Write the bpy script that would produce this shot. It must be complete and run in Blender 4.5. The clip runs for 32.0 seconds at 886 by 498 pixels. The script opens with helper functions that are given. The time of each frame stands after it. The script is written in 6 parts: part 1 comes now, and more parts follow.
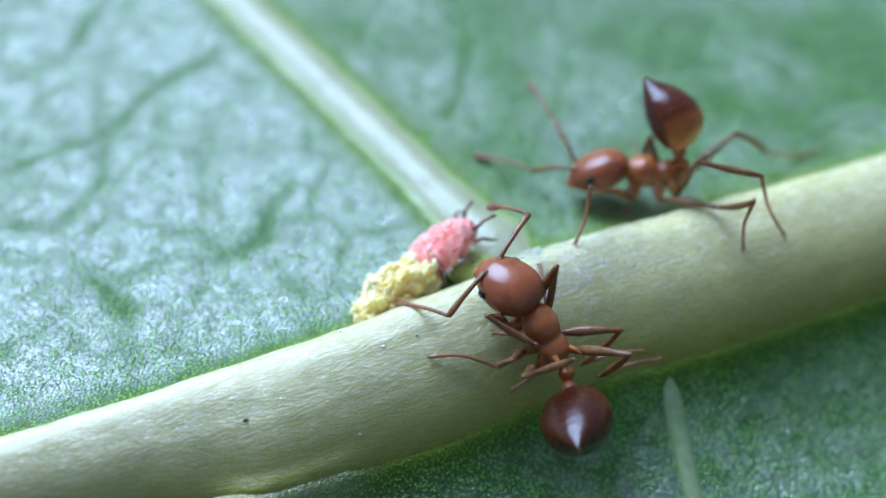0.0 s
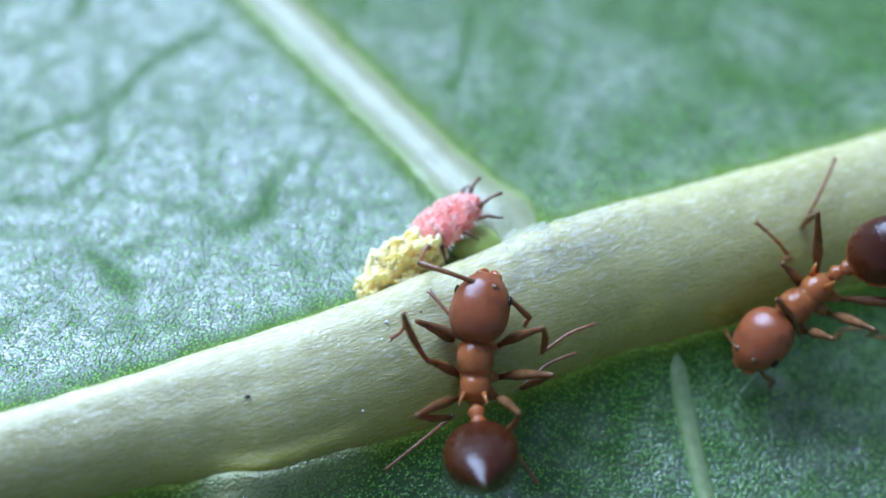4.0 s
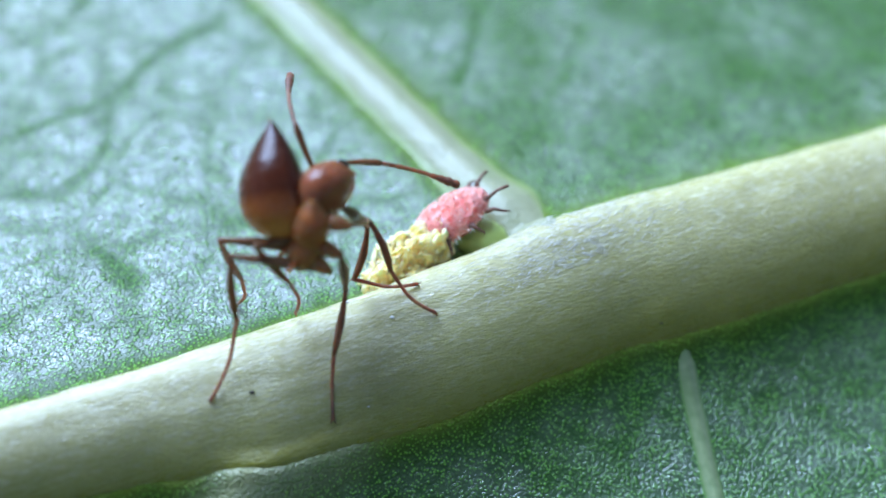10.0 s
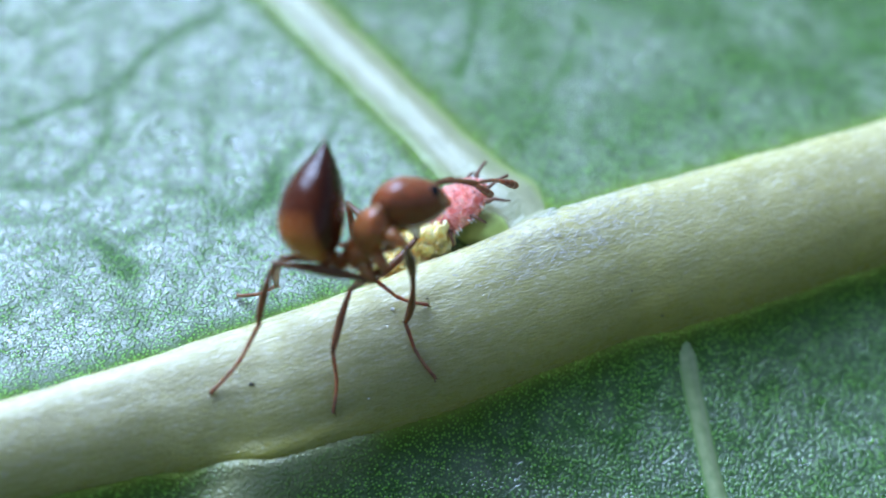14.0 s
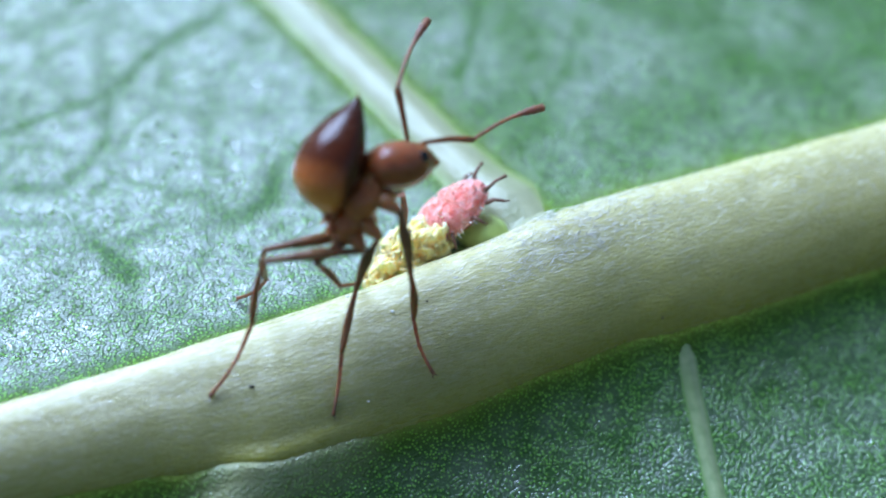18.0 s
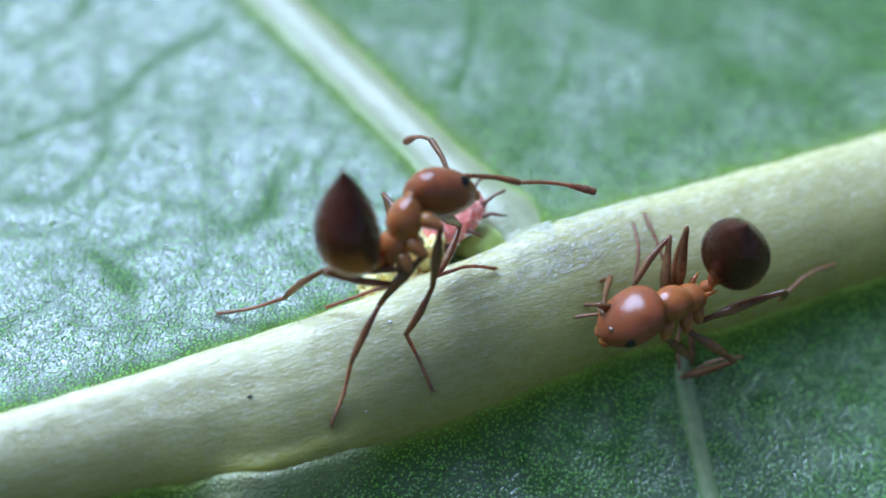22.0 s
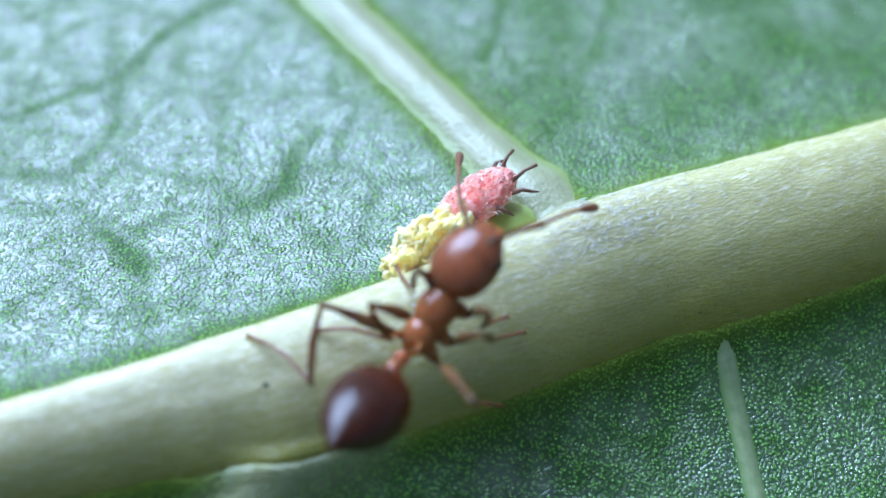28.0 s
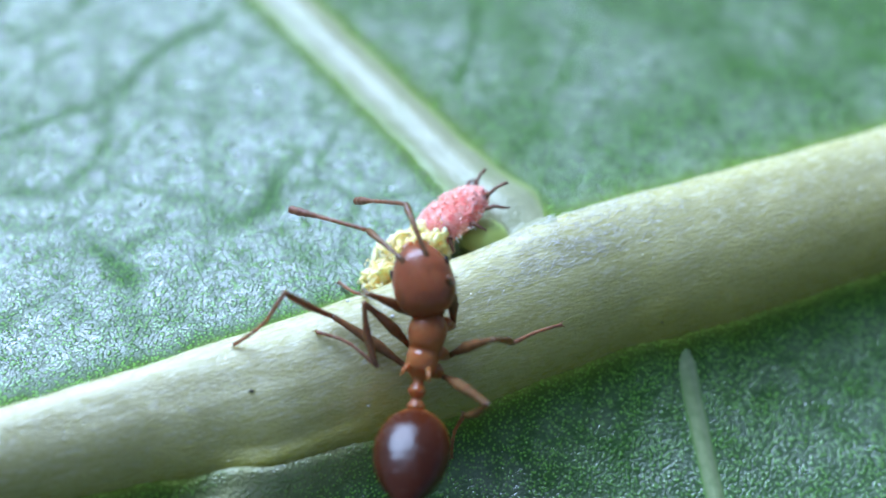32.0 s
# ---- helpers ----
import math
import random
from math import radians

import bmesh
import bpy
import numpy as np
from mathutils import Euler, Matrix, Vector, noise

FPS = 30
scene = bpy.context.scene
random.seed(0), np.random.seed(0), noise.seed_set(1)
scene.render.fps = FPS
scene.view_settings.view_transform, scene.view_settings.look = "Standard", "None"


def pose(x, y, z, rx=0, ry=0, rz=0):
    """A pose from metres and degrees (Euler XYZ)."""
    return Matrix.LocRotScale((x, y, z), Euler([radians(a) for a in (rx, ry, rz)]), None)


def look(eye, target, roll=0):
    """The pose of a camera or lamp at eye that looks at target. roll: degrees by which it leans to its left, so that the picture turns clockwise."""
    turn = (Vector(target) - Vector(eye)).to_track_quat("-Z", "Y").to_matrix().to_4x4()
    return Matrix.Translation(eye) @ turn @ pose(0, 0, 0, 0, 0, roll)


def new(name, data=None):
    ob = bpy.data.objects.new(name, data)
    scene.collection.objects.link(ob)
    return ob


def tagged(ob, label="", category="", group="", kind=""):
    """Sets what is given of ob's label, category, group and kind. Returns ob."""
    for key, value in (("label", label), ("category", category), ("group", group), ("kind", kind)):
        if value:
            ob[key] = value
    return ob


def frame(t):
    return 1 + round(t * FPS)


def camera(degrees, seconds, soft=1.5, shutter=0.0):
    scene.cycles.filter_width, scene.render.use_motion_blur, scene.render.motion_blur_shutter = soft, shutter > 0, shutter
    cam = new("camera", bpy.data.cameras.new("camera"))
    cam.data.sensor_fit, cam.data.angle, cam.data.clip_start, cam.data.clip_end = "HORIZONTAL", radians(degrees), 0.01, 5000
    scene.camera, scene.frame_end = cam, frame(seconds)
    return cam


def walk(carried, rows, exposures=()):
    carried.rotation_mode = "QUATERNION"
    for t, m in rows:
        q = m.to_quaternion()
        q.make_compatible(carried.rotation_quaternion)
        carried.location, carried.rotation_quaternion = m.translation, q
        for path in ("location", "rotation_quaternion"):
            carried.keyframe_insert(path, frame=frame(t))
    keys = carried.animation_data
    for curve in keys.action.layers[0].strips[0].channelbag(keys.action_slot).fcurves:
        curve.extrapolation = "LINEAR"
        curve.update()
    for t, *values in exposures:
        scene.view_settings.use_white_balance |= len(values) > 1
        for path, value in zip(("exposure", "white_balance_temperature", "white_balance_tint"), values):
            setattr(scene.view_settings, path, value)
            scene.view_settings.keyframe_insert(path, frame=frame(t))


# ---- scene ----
# A close view of two ants and two waxy bugs on the underside of a leaf.
# All lengths below are in millimetres and are scaled by MM as meshes are made.
MM = 0.001
cam = camera(42.0, 32.0, soft=1.6)
cam.data.dof.use_dof = True
cam.data.dof.focus_distance = 16.6 * MM
cam.data.dof.aperture_fstop = 57.0

# seconds, eye x y z in millimetres, pitch, roll, yaw
CAMERA_ROWS = [
    (0, 0.000, -11.717, 13.964, -48.536, -0.365, -0.389),
    (0.5, 0.000, -11.721, 13.969, -48.649, -0.355, -0.456),
    (1, 0.000, -11.744, 13.996, -48.767, -0.421, -0.422),
    (1.5, 0.000, -11.697, 13.940, -48.799, -0.340, -0.426),
    (2, 0.000, -11.631, 13.862, -48.857, -0.244, -0.338),
    (2.5, 0.000, -11.636, 13.867, -49.031, -0.274, -0.320),
    (3, 0.000, -11.564, 13.782, -49.136, -0.196, -0.221),
    (3.5, 0.000, -11.613, 13.840, -49.500, -0.330, -0.275),
    (5.5, 0.000, -11.294, 13.460, -50.739, 0.110, 0.175),
    (6, 0.000, -11.320, 13.490, -51.249, -0.094, 0.236),
    (6.5, 0.000, -10.737, 12.795, -50.434, 0.893, 1.187),
    (7, 0.000, -11.167, 13.309, -51.235, 0.292, 0.456),
    (7.5, 0.000, -11.472, 13.671, -51.316, -0.186, 0.013),
    (8, 0.000, -11.482, 13.684, -50.731, -0.130, -0.046),
    (8.5, 0.000, -11.460, 13.657, -50.208, -0.018, -0.033),
    (9, 0.000, -11.442, 13.636, -50.000, -0.000, 0.000),
    (9.5, 0.000, -11.478, 13.679, -50.032, -0.028, -0.059),
    (10, 0.000, -11.462, 13.659, -50.047, -0.010, -0.029),
    (10.5, 0.000, -11.415, 13.604, -50.009, 0.057, 0.027),
    (11, 0.000, -11.432, 13.624, -50.092, 0.019, 0.024),
    (11.5, 0.000, -11.469, 13.669, -50.200, -0.038, -0.038),
    (12, 0.000, -11.453, 13.649, -50.224, -0.051, -0.005),
    (12.5, 0.000, -11.374, 13.555, -50.182, 0.138, 0.047),
    (13, 0.000, -11.327, 13.500, -50.220, 0.182, 0.125),
    (13.5, 0.000, -11.374, 13.554, -50.376, 0.051, 0.122),
    (14, 0.000, -11.432, 13.625, -50.462, -0.035, 0.046),
    (14.5, 0.000, -11.417, 13.607, -50.439, 0.009, 0.037),
    (16.5, 0.000, -11.209, 13.358, -50.560, 0.358, 0.268),
    (17, 0.000, -11.369, 13.549, -50.737, 0.062, 0.111),
    (17.5, 0.000, -11.469, 13.669, -50.660, -0.091, -0.030),
    (18, 0.000, -11.431, 13.623, -50.340, -0.005, -0.018),
    (18.5, 0.000, -11.442, 13.636, -50.171, -0.029, -0.002),
    (19, 0.000, -11.448, 13.643, -50.103, -0.004, 0.003),
    (19.5, 0.000, -11.424, 13.615, -50.041, 0.030, 0.013),
    (20, 0.000, -11.436, 13.629, -50.003, 0.041, -0.007),
    (20.5, 0.000, -11.455, 13.652, -49.928, -0.026, -0.029),
    (21, 0.000, -11.530, 13.741, -49.901, -0.136, -0.135),
    (21.5, 0.000, -11.534, 13.746, -49.836, -0.144, -0.125),
    (22, 0.000, -11.510, 13.717, -49.797, -0.135, -0.084),
    (22.5, 0.000, -11.455, 13.652, -49.784, 0.037, -0.055),
    (23, 0.000, -11.444, 13.638, -49.931, -0.019, 0.022),
    (23.5, 0.000, -11.420, 13.610, -50.009, 0.036, 0.036),
    (24, 0.000, -11.476, 13.677, -50.199, -0.076, -0.037),
    (24.5, 0.000, -11.440, 13.634, -50.226, -0.021, -0.010),
    (26.5, 0.000, -11.290, 13.455, -50.752, 0.135, 0.200),
    (27, 0.000, -11.255, 13.414, -51.204, 0.087, 0.315),
    (27.5, 0.000, -10.953, 13.053, -51.013, 0.618, 0.763),
    (28, 0.000, -10.857, 12.938, -50.834, 0.879, 0.860),
    (28.5, 0.000, -11.396, 13.582, -51.307, -0.136, 0.127),
    (29, 0.000, -11.584, 13.806, -50.777, -0.361, -0.152),
    (29.5, 0.000, -11.612, 13.838, -50.190, -0.318, -0.201),
    (30, 0.000, -11.485, 13.687, -49.718, -0.062, -0.060),
    (30.5, 0.000, -11.432, 13.624, -49.723, 0.046, -0.014),
    (31, 0.000, -11.467, 13.666, -49.924, -0.049, -0.032),
    (31.5, 0.000, -11.456, 13.653, -50.029, -0.042, -0.017),
    (32, 0.000, -11.436, 13.629, -50.109, -0.048, 0.032),
]
walk(cam, [(t, pose(x * MM, y * MM, z * MM, 90 + pitch, roll, yaw)) for t, x, y, z, pitch, roll, yaw in CAMERA_ROWS],
     [(0.0, 0.14), (32.0, 0.14)])

# ---- daylight: a bright soft sky, the sun veiled and high beyond the leaf ----
SUN_ELEVATION, SUN_TURN = 50.0, -36.0      # degrees; the turn is from +y towards +x
world = bpy.data.worlds.new("sky")
scene.world = world
world.use_nodes = True
wn = world.node_tree
sky = wn.nodes.new("ShaderNodeTexSky")
sky.sky_type = "NISHITA"
sky.sun_disc = False
sky.sun_elevation = radians(SUN_ELEVATION)
sky.sun_rotation = radians(SUN_TURN)
sky.air_density, sky.dust_density, sky.ozone_density = 0.85, 1.8, 1.2
wn.links.new(sky.outputs[0], wn.nodes["Background"].inputs[0])
wn.nodes["Background"].inputs[1].default_value = 0.100
sun = new("sun", bpy.data.lights.new("sun", "SUN"))
sun.data.energy, sun.data.angle, sun.data.color = 7.8, radians(42), (0.46, 0.66, 1.06)
sx, sy = math.sin(radians(SUN_TURN)), math.cos(radians(SUN_TURN))
ce, se = math.cos(radians(SUN_ELEVATION)), math.sin(radians(SUN_ELEVATION))
sun.matrix_world = look((sx * ce, sy * ce, se), (0, 0, 0))


# ---- materials ----
class Mat:
    """A small wrapper that wires procedural nodes."""

    def __init__(self, name, rough=0.5, spec=0.5):
        self.m = bpy.data.materials.new(name)
        self.m.use_nodes = True
        self.t = self.m.node_tree
        self.b = self.t.nodes["Principled BSDF"]
        self.b.inputs["Roughness"].default_value = rough
        self.b.inputs["Specular IOR Level"].default_value = spec
        self.co = self.t.nodes.new("ShaderNodeTexCoord")

    def link(self, a, b):
        self.t.links.new(a, b)

    def noise(self, scale, detail=4.0, rough=0.55, stretch=None, space="Object"):
        n = self.t.nodes.new("ShaderNodeTexNoise")
        n.inputs["Scale"].default_value = scale
        n.inputs["Detail"].default_value = detail
        n.inputs["Roughness"].default_value = rough
        src = self.co.outputs[space]
        if stretch:
            mp = self.t.nodes.new("ShaderNodeMapping")
            mp.inputs["Rotation"].default_value = (0, 0, radians(stretch[3]) if len(stretch) > 3 else 0)
            mp.vector_type = "TEXTURE"
            mp.inputs["Scale"].default_value = stretch[:3]
            self.link(src, mp.inputs["Vector"])
            src = mp.outputs["Vector"]
        self.link(src, n.inputs["Vector"])
        return n.outputs["Fac"]

    def cells(self, scale, feature="F1", out="Distance", stretch=None):
        n = self.t.nodes.new("ShaderNodeTexVoronoi")
        n.feature = feature
        n.inputs["Scale"].default_value = scale
        self.link(self.co.outputs["Object"], n.inputs["Vector"])
        return n.outputs[out]

    def attr(self, name):
        n = self.t.nodes.new("ShaderNodeAttribute")
        n.attribute_name = name
        return n.outputs["Fac"]

    def ramp(self, fac, *stops):
        n = self.t.nodes.new("ShaderNodeValToRGB")
        el = n.color_ramp.elements
        while len(el) < len(stops):
            el.new(0.5)
        for e, (p, c) in zip(el, stops):
            e.position = p
            e.color = (*c, 1) if len(c) == 3 else c
        self.link(fac, n.inputs["Fac"])
        return n.outputs["Color"]

    def math(self, op, a, b):
        n = self.t.nodes.new("ShaderNodeMath")
        n.operation = op
        for i, v in enumerate((a, b)):
            if isinstance(v, (int, float)):
                n.inputs[i].default_value = v
            else:
                self.link(v, n.inputs[i])
        return n.outputs[0]

    def mix(self, fac, a, b, mode="MIX"):
        n = self.t.nodes.new("ShaderNodeMix")
        n.data_type, n.blend_type = "RGBA", mode
        if isinstance(fac, (int, float)):
            n.inputs[0].default_value = fac
        else:
            self.link(fac, n.inputs[0])
        for i, v in ((6, a), (7, b)):
            if isinstance(v, tuple):
                n.inputs[i].default_value = (*v, 1)
            else:
                self.link(v, n.inputs[i])
        return n.outputs[2]

    def color(self, v):
        if isinstance(v, tuple):
            self.b.inputs["Base Color"].default_value = (*v, 1)
        else:
            self.link(v, self.b.inputs["Base Color"])

    def rough(self, v):
        self.link(v, self.b.inputs["Roughness"])

    def bump(self, height, distance, strength=1.0):
        n = self.t.nodes.new("ShaderNodeBump")
        n.inputs["Strength"].default_value = strength
        n.inputs["Distance"].default_value = distance * MM
        self.link(height, n.inputs["Height"])
        old = self.b.inputs["Normal"].links
        if old:
            self.link(old[0].from_socket, n.inputs["Normal"])
        self.link(n.outputs["Normal"], self.b.inputs["Normal"])

    def sss(self, weight, radius, scale):
        self.b.inputs["Subsurface Weight"].default_value = weight
        self.b.inputs["Subsurface Radius"].default_value = radius
        self.b.inputs["Subsurface Scale"].default_value = scale * MM


def leaf_material():
    m = Mat("leaf_skin", 0.42, 1.0)
    m.b.inputs["IOR"].default_value = 1.88
    big = m.noise(900, 3)
    mid = m.noise(4500, 3)
    grain = m.noise(21000, 2, 0.6)
    fine = m.math("ADD", m.math("MULTIPLY", m.cells(18500), 0.88), m.math("MULTIPLY", m.math("SUBTRACT", m.noise(26000, 3, 0.7), 0.5), 0.25))
    base = m.ramp(big, (0.25, (0.120, 0.365, 0.036)), (0.75, (0.190, 0.500, 0.056)))
    base = m.mix(m.math("MULTIPLY", mid, 0.35), base, (0.22, 0.52, 0.075))
    base = m.mix(m.ramp(fine, (0.15, (0, 0, 0)), (0.40, (0.93,) * 3)), base, (0.010, 0.050, 0.005))
    groove = m.attr("groove")
    base = m.mix(m.math("MULTIPLY", groove, 0.4), base, (0.050, 0.150, 0.024))
    margin = m.attr("margin")
    base = m.mix(margin, base, (0.25, 0.33, 0.042))
    pale = m.attr("pale")
    base = m.mix(m.math("MULTIPLY", pale, 0.85), base, m.ramp(m.noise(3000, 3), (0.3, (0.34, 0.36, 0.14)), (0.7, (0.50, 0.50, 0.24))))
    m.color(base)
    # the waxy bloom is thin along the veins
    bald = m.math("MAXIMUM", m.math("MULTIPLY", groove, 0.95), m.attr("bald"))
    # and broken into small islands
    island = m.ramp(m.noise(2600, 4, 0.6), (0.36, (0.50,) * 3), (0.58, (1, 1, 1)))
    m.link(m.math("MULTIPLY", island, m.math("SUBTRACT", 1.0, m.math("MULTIPLY", bald, 0.92))), m.b.inputs["Specular IOR Level"])
    m.rough(m.math("ADD", m.math("MULTIPLY", mid, 0.22), m.math("ADD", m.math("MULTIPLY", bald, 0.25), 0.18)))
    m.bump(m.noise(2000, 3), 0.030, 0.7)
    m.bump(m.noise(6500, 2), 0.016, 0.8)
    m.bump(grain, 0.026, 1.0)
    m.bump(m.ramp(fine, (0.0, (1, 1, 1)), (0.66, (0, 0, 0))), 0.018, 1.0)
    return m.m


def vein_material():
    m = Mat("vein_skin", 0.40, 0.8)
    streak = m.noise(2600, 4, 0.6, (7, 0.55, 0.55, 21))
    big = m.noise(500, 3, 0.5, (2, 1, 1, 21))
    base = m.ramp(streak, (0.25, (0.53, 0.49, 0.25)), (0.75, (0.60, 0.555, 0.31)))
    base = m.mix(m.math("MULTIPLY", big, 0.6), base, (0.48, 0.45, 0.15))
    # near-white flecks paint the skin's sparkle into the colour
    base = m.mix(m.ramp(m.noise(16000, 4, 0.7, (3, 0.8, 0.8, 21)), (0.52, (0, 0, 0)), (0.66, (0.5,) * 3)), base, (0.92, 0.90, 0.72))
    # green edge tissue, deepened to olive: the near flank's shade put into the colour
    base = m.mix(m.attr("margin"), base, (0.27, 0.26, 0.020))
    m.color(base)
    m.rough(m.ramp(m.noise(9000, 4, 0.7, (3, 0.7, 0.7, 21)), (0.38, (0.17,) * 3), (0.62, (0.42,) * 3)))
    m.bump(streak, 0.010, 0.5)
    m.bump(m.noise(22000, 3, 0.65, (2.2, 0.8, 0.8, 21)), 0.024, 1.0)
    m.sss(0.6, (0.8, 0.8, 0.4), 0.45)
    return m.m


def veinlet_material():
    m = Mat("veinlet_skin", 0.25, 1.0)
    n = m.noise(6000, 3)
    base = m.ramp(n, (0.3, (0.17, 0.25, 0.10)), (0.7, (0.27, 0.34, 0.16)))
    base = m.mix(m.attr("margin"), base, (0.10, 0.22, 0.045))
    m.color(base)
    m.bump(n, 0.012, 0.7)
    return m.m


def side_vein_material():
    m = Mat("side_vein_skin", 0.42, 0.6)
    streak = m.noise(3000, 4, 0.6, (6, 0.6, 0.6, -52))
    base = m.ramp(streak, (0.25, (0.29, 0.31, 0.17)), (0.75, (0.40, 0.41, 0.25)))
    base = m.mix(m.attr("margin"), base, (0.22, 0.32, 0.075))
    m.color(base)
    m.bump(streak, 0.03, 0.6)
    m.bump(m.noise(12000, 3), 0.025, 1.0)
    return m.m


def ant_material(name, dark, light, rough=0.26, scale=900, sss=0.8):
    m = Mat(name, rough, 0.42)
    base = m.ramp(m.noise(scale, 4), (0.3, dark), (0.7, light))
    mottle = m.ramp(m.noise(scale * 4, 4, 0.65), (0.45, (0, 0, 0)), (0.70, (0.6,) * 3))
    base = m.mix(mottle, base, tuple(c * 0.35 for c in dark))
    m.color(base)
    m.rough(m.math("ADD", m.math("MULTIPLY", m.noise(scale * 5, 3), 0.16), rough - 0.06))
    m.bump(m.noise(5000, 3), 0.010, 0.6)
    m.bump(m.noise(16000, 3), 0.006, 0.8)
    m.sss(sss, (1.0, 0.40, 0.15), 0.40)
    return m.m


def gaster_material():
    m = Mat("gaster_shell", 0.16, 0.34)
    at = m.attr("along")
    n = m.noise(1200, 3)
    at2 = m.math("ADD", at, m.math("MULTIPLY", n, 0.10))
    base = m.ramp(at2, (0.12, (0.62, 0.24, 0.055)), (0.30, (0.40, 0.11, 0.024)), (0.48, (0.090, 0.019, 0.006)), (1.0, (0.042, 0.010, 0.004)))
    m.color(base)
    m.rough(m.ramp(m.noise(5000, 4, 0.65), (0.35, (0.16,) * 3), (0.65, (0.32,) * 3)))
    m.bump(m.noise(2800, 3), 0.026, 0.7)
    m.bump(m.cells(9000), 0.005, 0.5)
    m.bump(m.attr("band"), 0.012, 0.7)
    m.sss(0.15, (1.0, 0.3, 0.1), 0.2)
    return m.m


def wax_material(name, low, mid, high):
    m = Mat(name, 0.85, 0.2)
    n = m.noise(9000, 3, 0.6)
    base = m.ramp(n, (0.30, low), (0.5, mid), (0.68, high))
    m.color(base)
    m.bump(n, 0.014, 0.6)
    m.bump(m.cells(22000), 0.008, 0.7)
    m.sss(0.8, (0.9, 0.75, 0.5), 0.30)
    return m.m


def plain(name, a, b, rough=0.4, scale=3000):
    m = Mat(name, rough, 0.4)
    m.color(m.ramp(m.noise(scale, 3), (0.3, a), (0.7, b)))
    m.bump(m.noise(scale * 4, 2), 0.008, 0.5)
    return m.m


LEAF, VEIN, SIDE, VEINLET = leaf_material(), vein_material(), side_vein_material(), veinlet_material()
AMBER = ant_material("amber_shell", (0.30, 0.092, 0.028), (0.46, 0.165, 0.052), 0.18)
HEAD = ant_material("head_shell", (0.22, 0.060, 0.022), (0.34, 0.108, 0.042), 0.22)
COXA = ant_material("pale_coxa", (0.27, 0.11, 0.036), (0.38, 0.165, 0.058))
LIMB = ant_material("limb_shell", (0.095, 0.045, 0.019), (0.21, 0.105, 0.044), 0.20, 2500, 0.35)
TARSUS = ant_material("tarsus_shell", (0.16, 0.070, 0.040), (0.28, 0.130, 0.074), 0.35, 2500, 0.35)
GASTER = gaster_material()
EYE = plain("eye_bead", (0.006, 0.005, 0.005), (0.012, 0.009, 0.008), 0.15)
PINK = wax_material("pink_wax", (0.84, 0.20, 0.16), (0.93, 0.33, 0.26), (0.96, 0.50, 0.42))
YELLOW = wax_material("yellow_wax", (0.90, 0.60, 0.19), (0.94, 0.73, 0.29), (0.95, 0.82, 0.45))
GREY_WAX = wax_material("grey_wax", (0.30, 0.28, 0.20), (0.45, 0.43, 0.34), (0.62, 0.60, 0.50))
BUG_LIMB = plain("bug_limb", (0.10, 0.045, 0.030), (0.22, 0.10, 0.06), 0.45)
BUG_RED = plain("bug_underside", (0.28, 0.05, 0.015), (0.40, 0.09, 0.03), 0.4)
# for the pink bug's wax filaments and the midrib's added sparkle strands
WAX_AND_GLINT = plain("wax_and_glint", (0.85, 0.84, 0.80), (0.92, 0.91, 0.88), 0.25)
GLAND = plain("gland_skin", (0.44, 0.58, 0.16), (0.54, 0.68, 0.22), 0.4)
DIRT = plain("dirt", (0.012, 0.010, 0.008), (0.03, 0.025, 0.02), 0.6)
GRAIN = plain("pale_grain", (0.7, 0.7, 0.66), (0.8, 0.8, 0.78), 0.3)


# ---- mesh helpers ----
def part(name, bm, material, parent=None, label="", smooth=True):
    """Links a bmesh, drawn in millimetres, as one mesh object."""
    me = bpy.data.meshes.new(name)
    bmesh.ops.scale(bm, vec=(MM, MM, MM), verts=bm.verts)
    if smooth:
        for f in bm.faces:
            f.smooth = True
    bm.to_mesh(me)
    bm.free()
    me.materials.append(material)
    ob = new(name, me)
    ob.parent = parent
    if label:
        tagged(ob, label=label)
    return ob


def loft(sections, n=20, power=2.0, bm=None):
    """A closed tube along x through rings (x, y, z, half width, half height up, half height down)."""
    bm = bm or bmesh.new()
    rings = []
    for x, yc, zc, w, up, dn in sections:
        ring = []
        for i in range(n):
            a = 2 * math.pi * i / n
            c, s = math.cos(a), math.sin(a)
            c = math.copysign(abs(c) ** (2 / power), c)
            s = math.copysign(abs(s) ** (2 / power), s)
            ring.append(bm.verts.new((x, yc + w * c, zc + (up if s > 0 else dn) * s)))
        rings.append(ring)
    for a, b in zip(rings, rings[1:]):
        for i in range(n):
            bm.faces.new((a[i], a[(i + 1) % n], b[(i + 1) % n], b[i]))
    bm.faces.new(rings[0][::-1])
    bm.faces.new(rings[-1])
    return bm


def smooth_sections(rows, steps=4):
    """Catmull-Rom through rows of numbers."""
    out = []
    r = np.array([rows[0], *rows, rows[-1]], float)
    for i in range(1, len(r) - 2):
        for k in range(steps):
            u = k / steps
            p0, p1, p2, p3 = r[i - 1:i + 3]
            out.append(0.5 * (2 * p1 + (p2 - p0) * u + (2 * p0 - 5 * p1 + 4 * p2 - p3) * u * u + (3 * p1 - p0 - 3 * p2 + p3) * u ** 3))
    out.append(r[-1])
    return [tuple(max(v, 0.004) if j > 2 else v for j, v in enumerate(o)) for o in out]


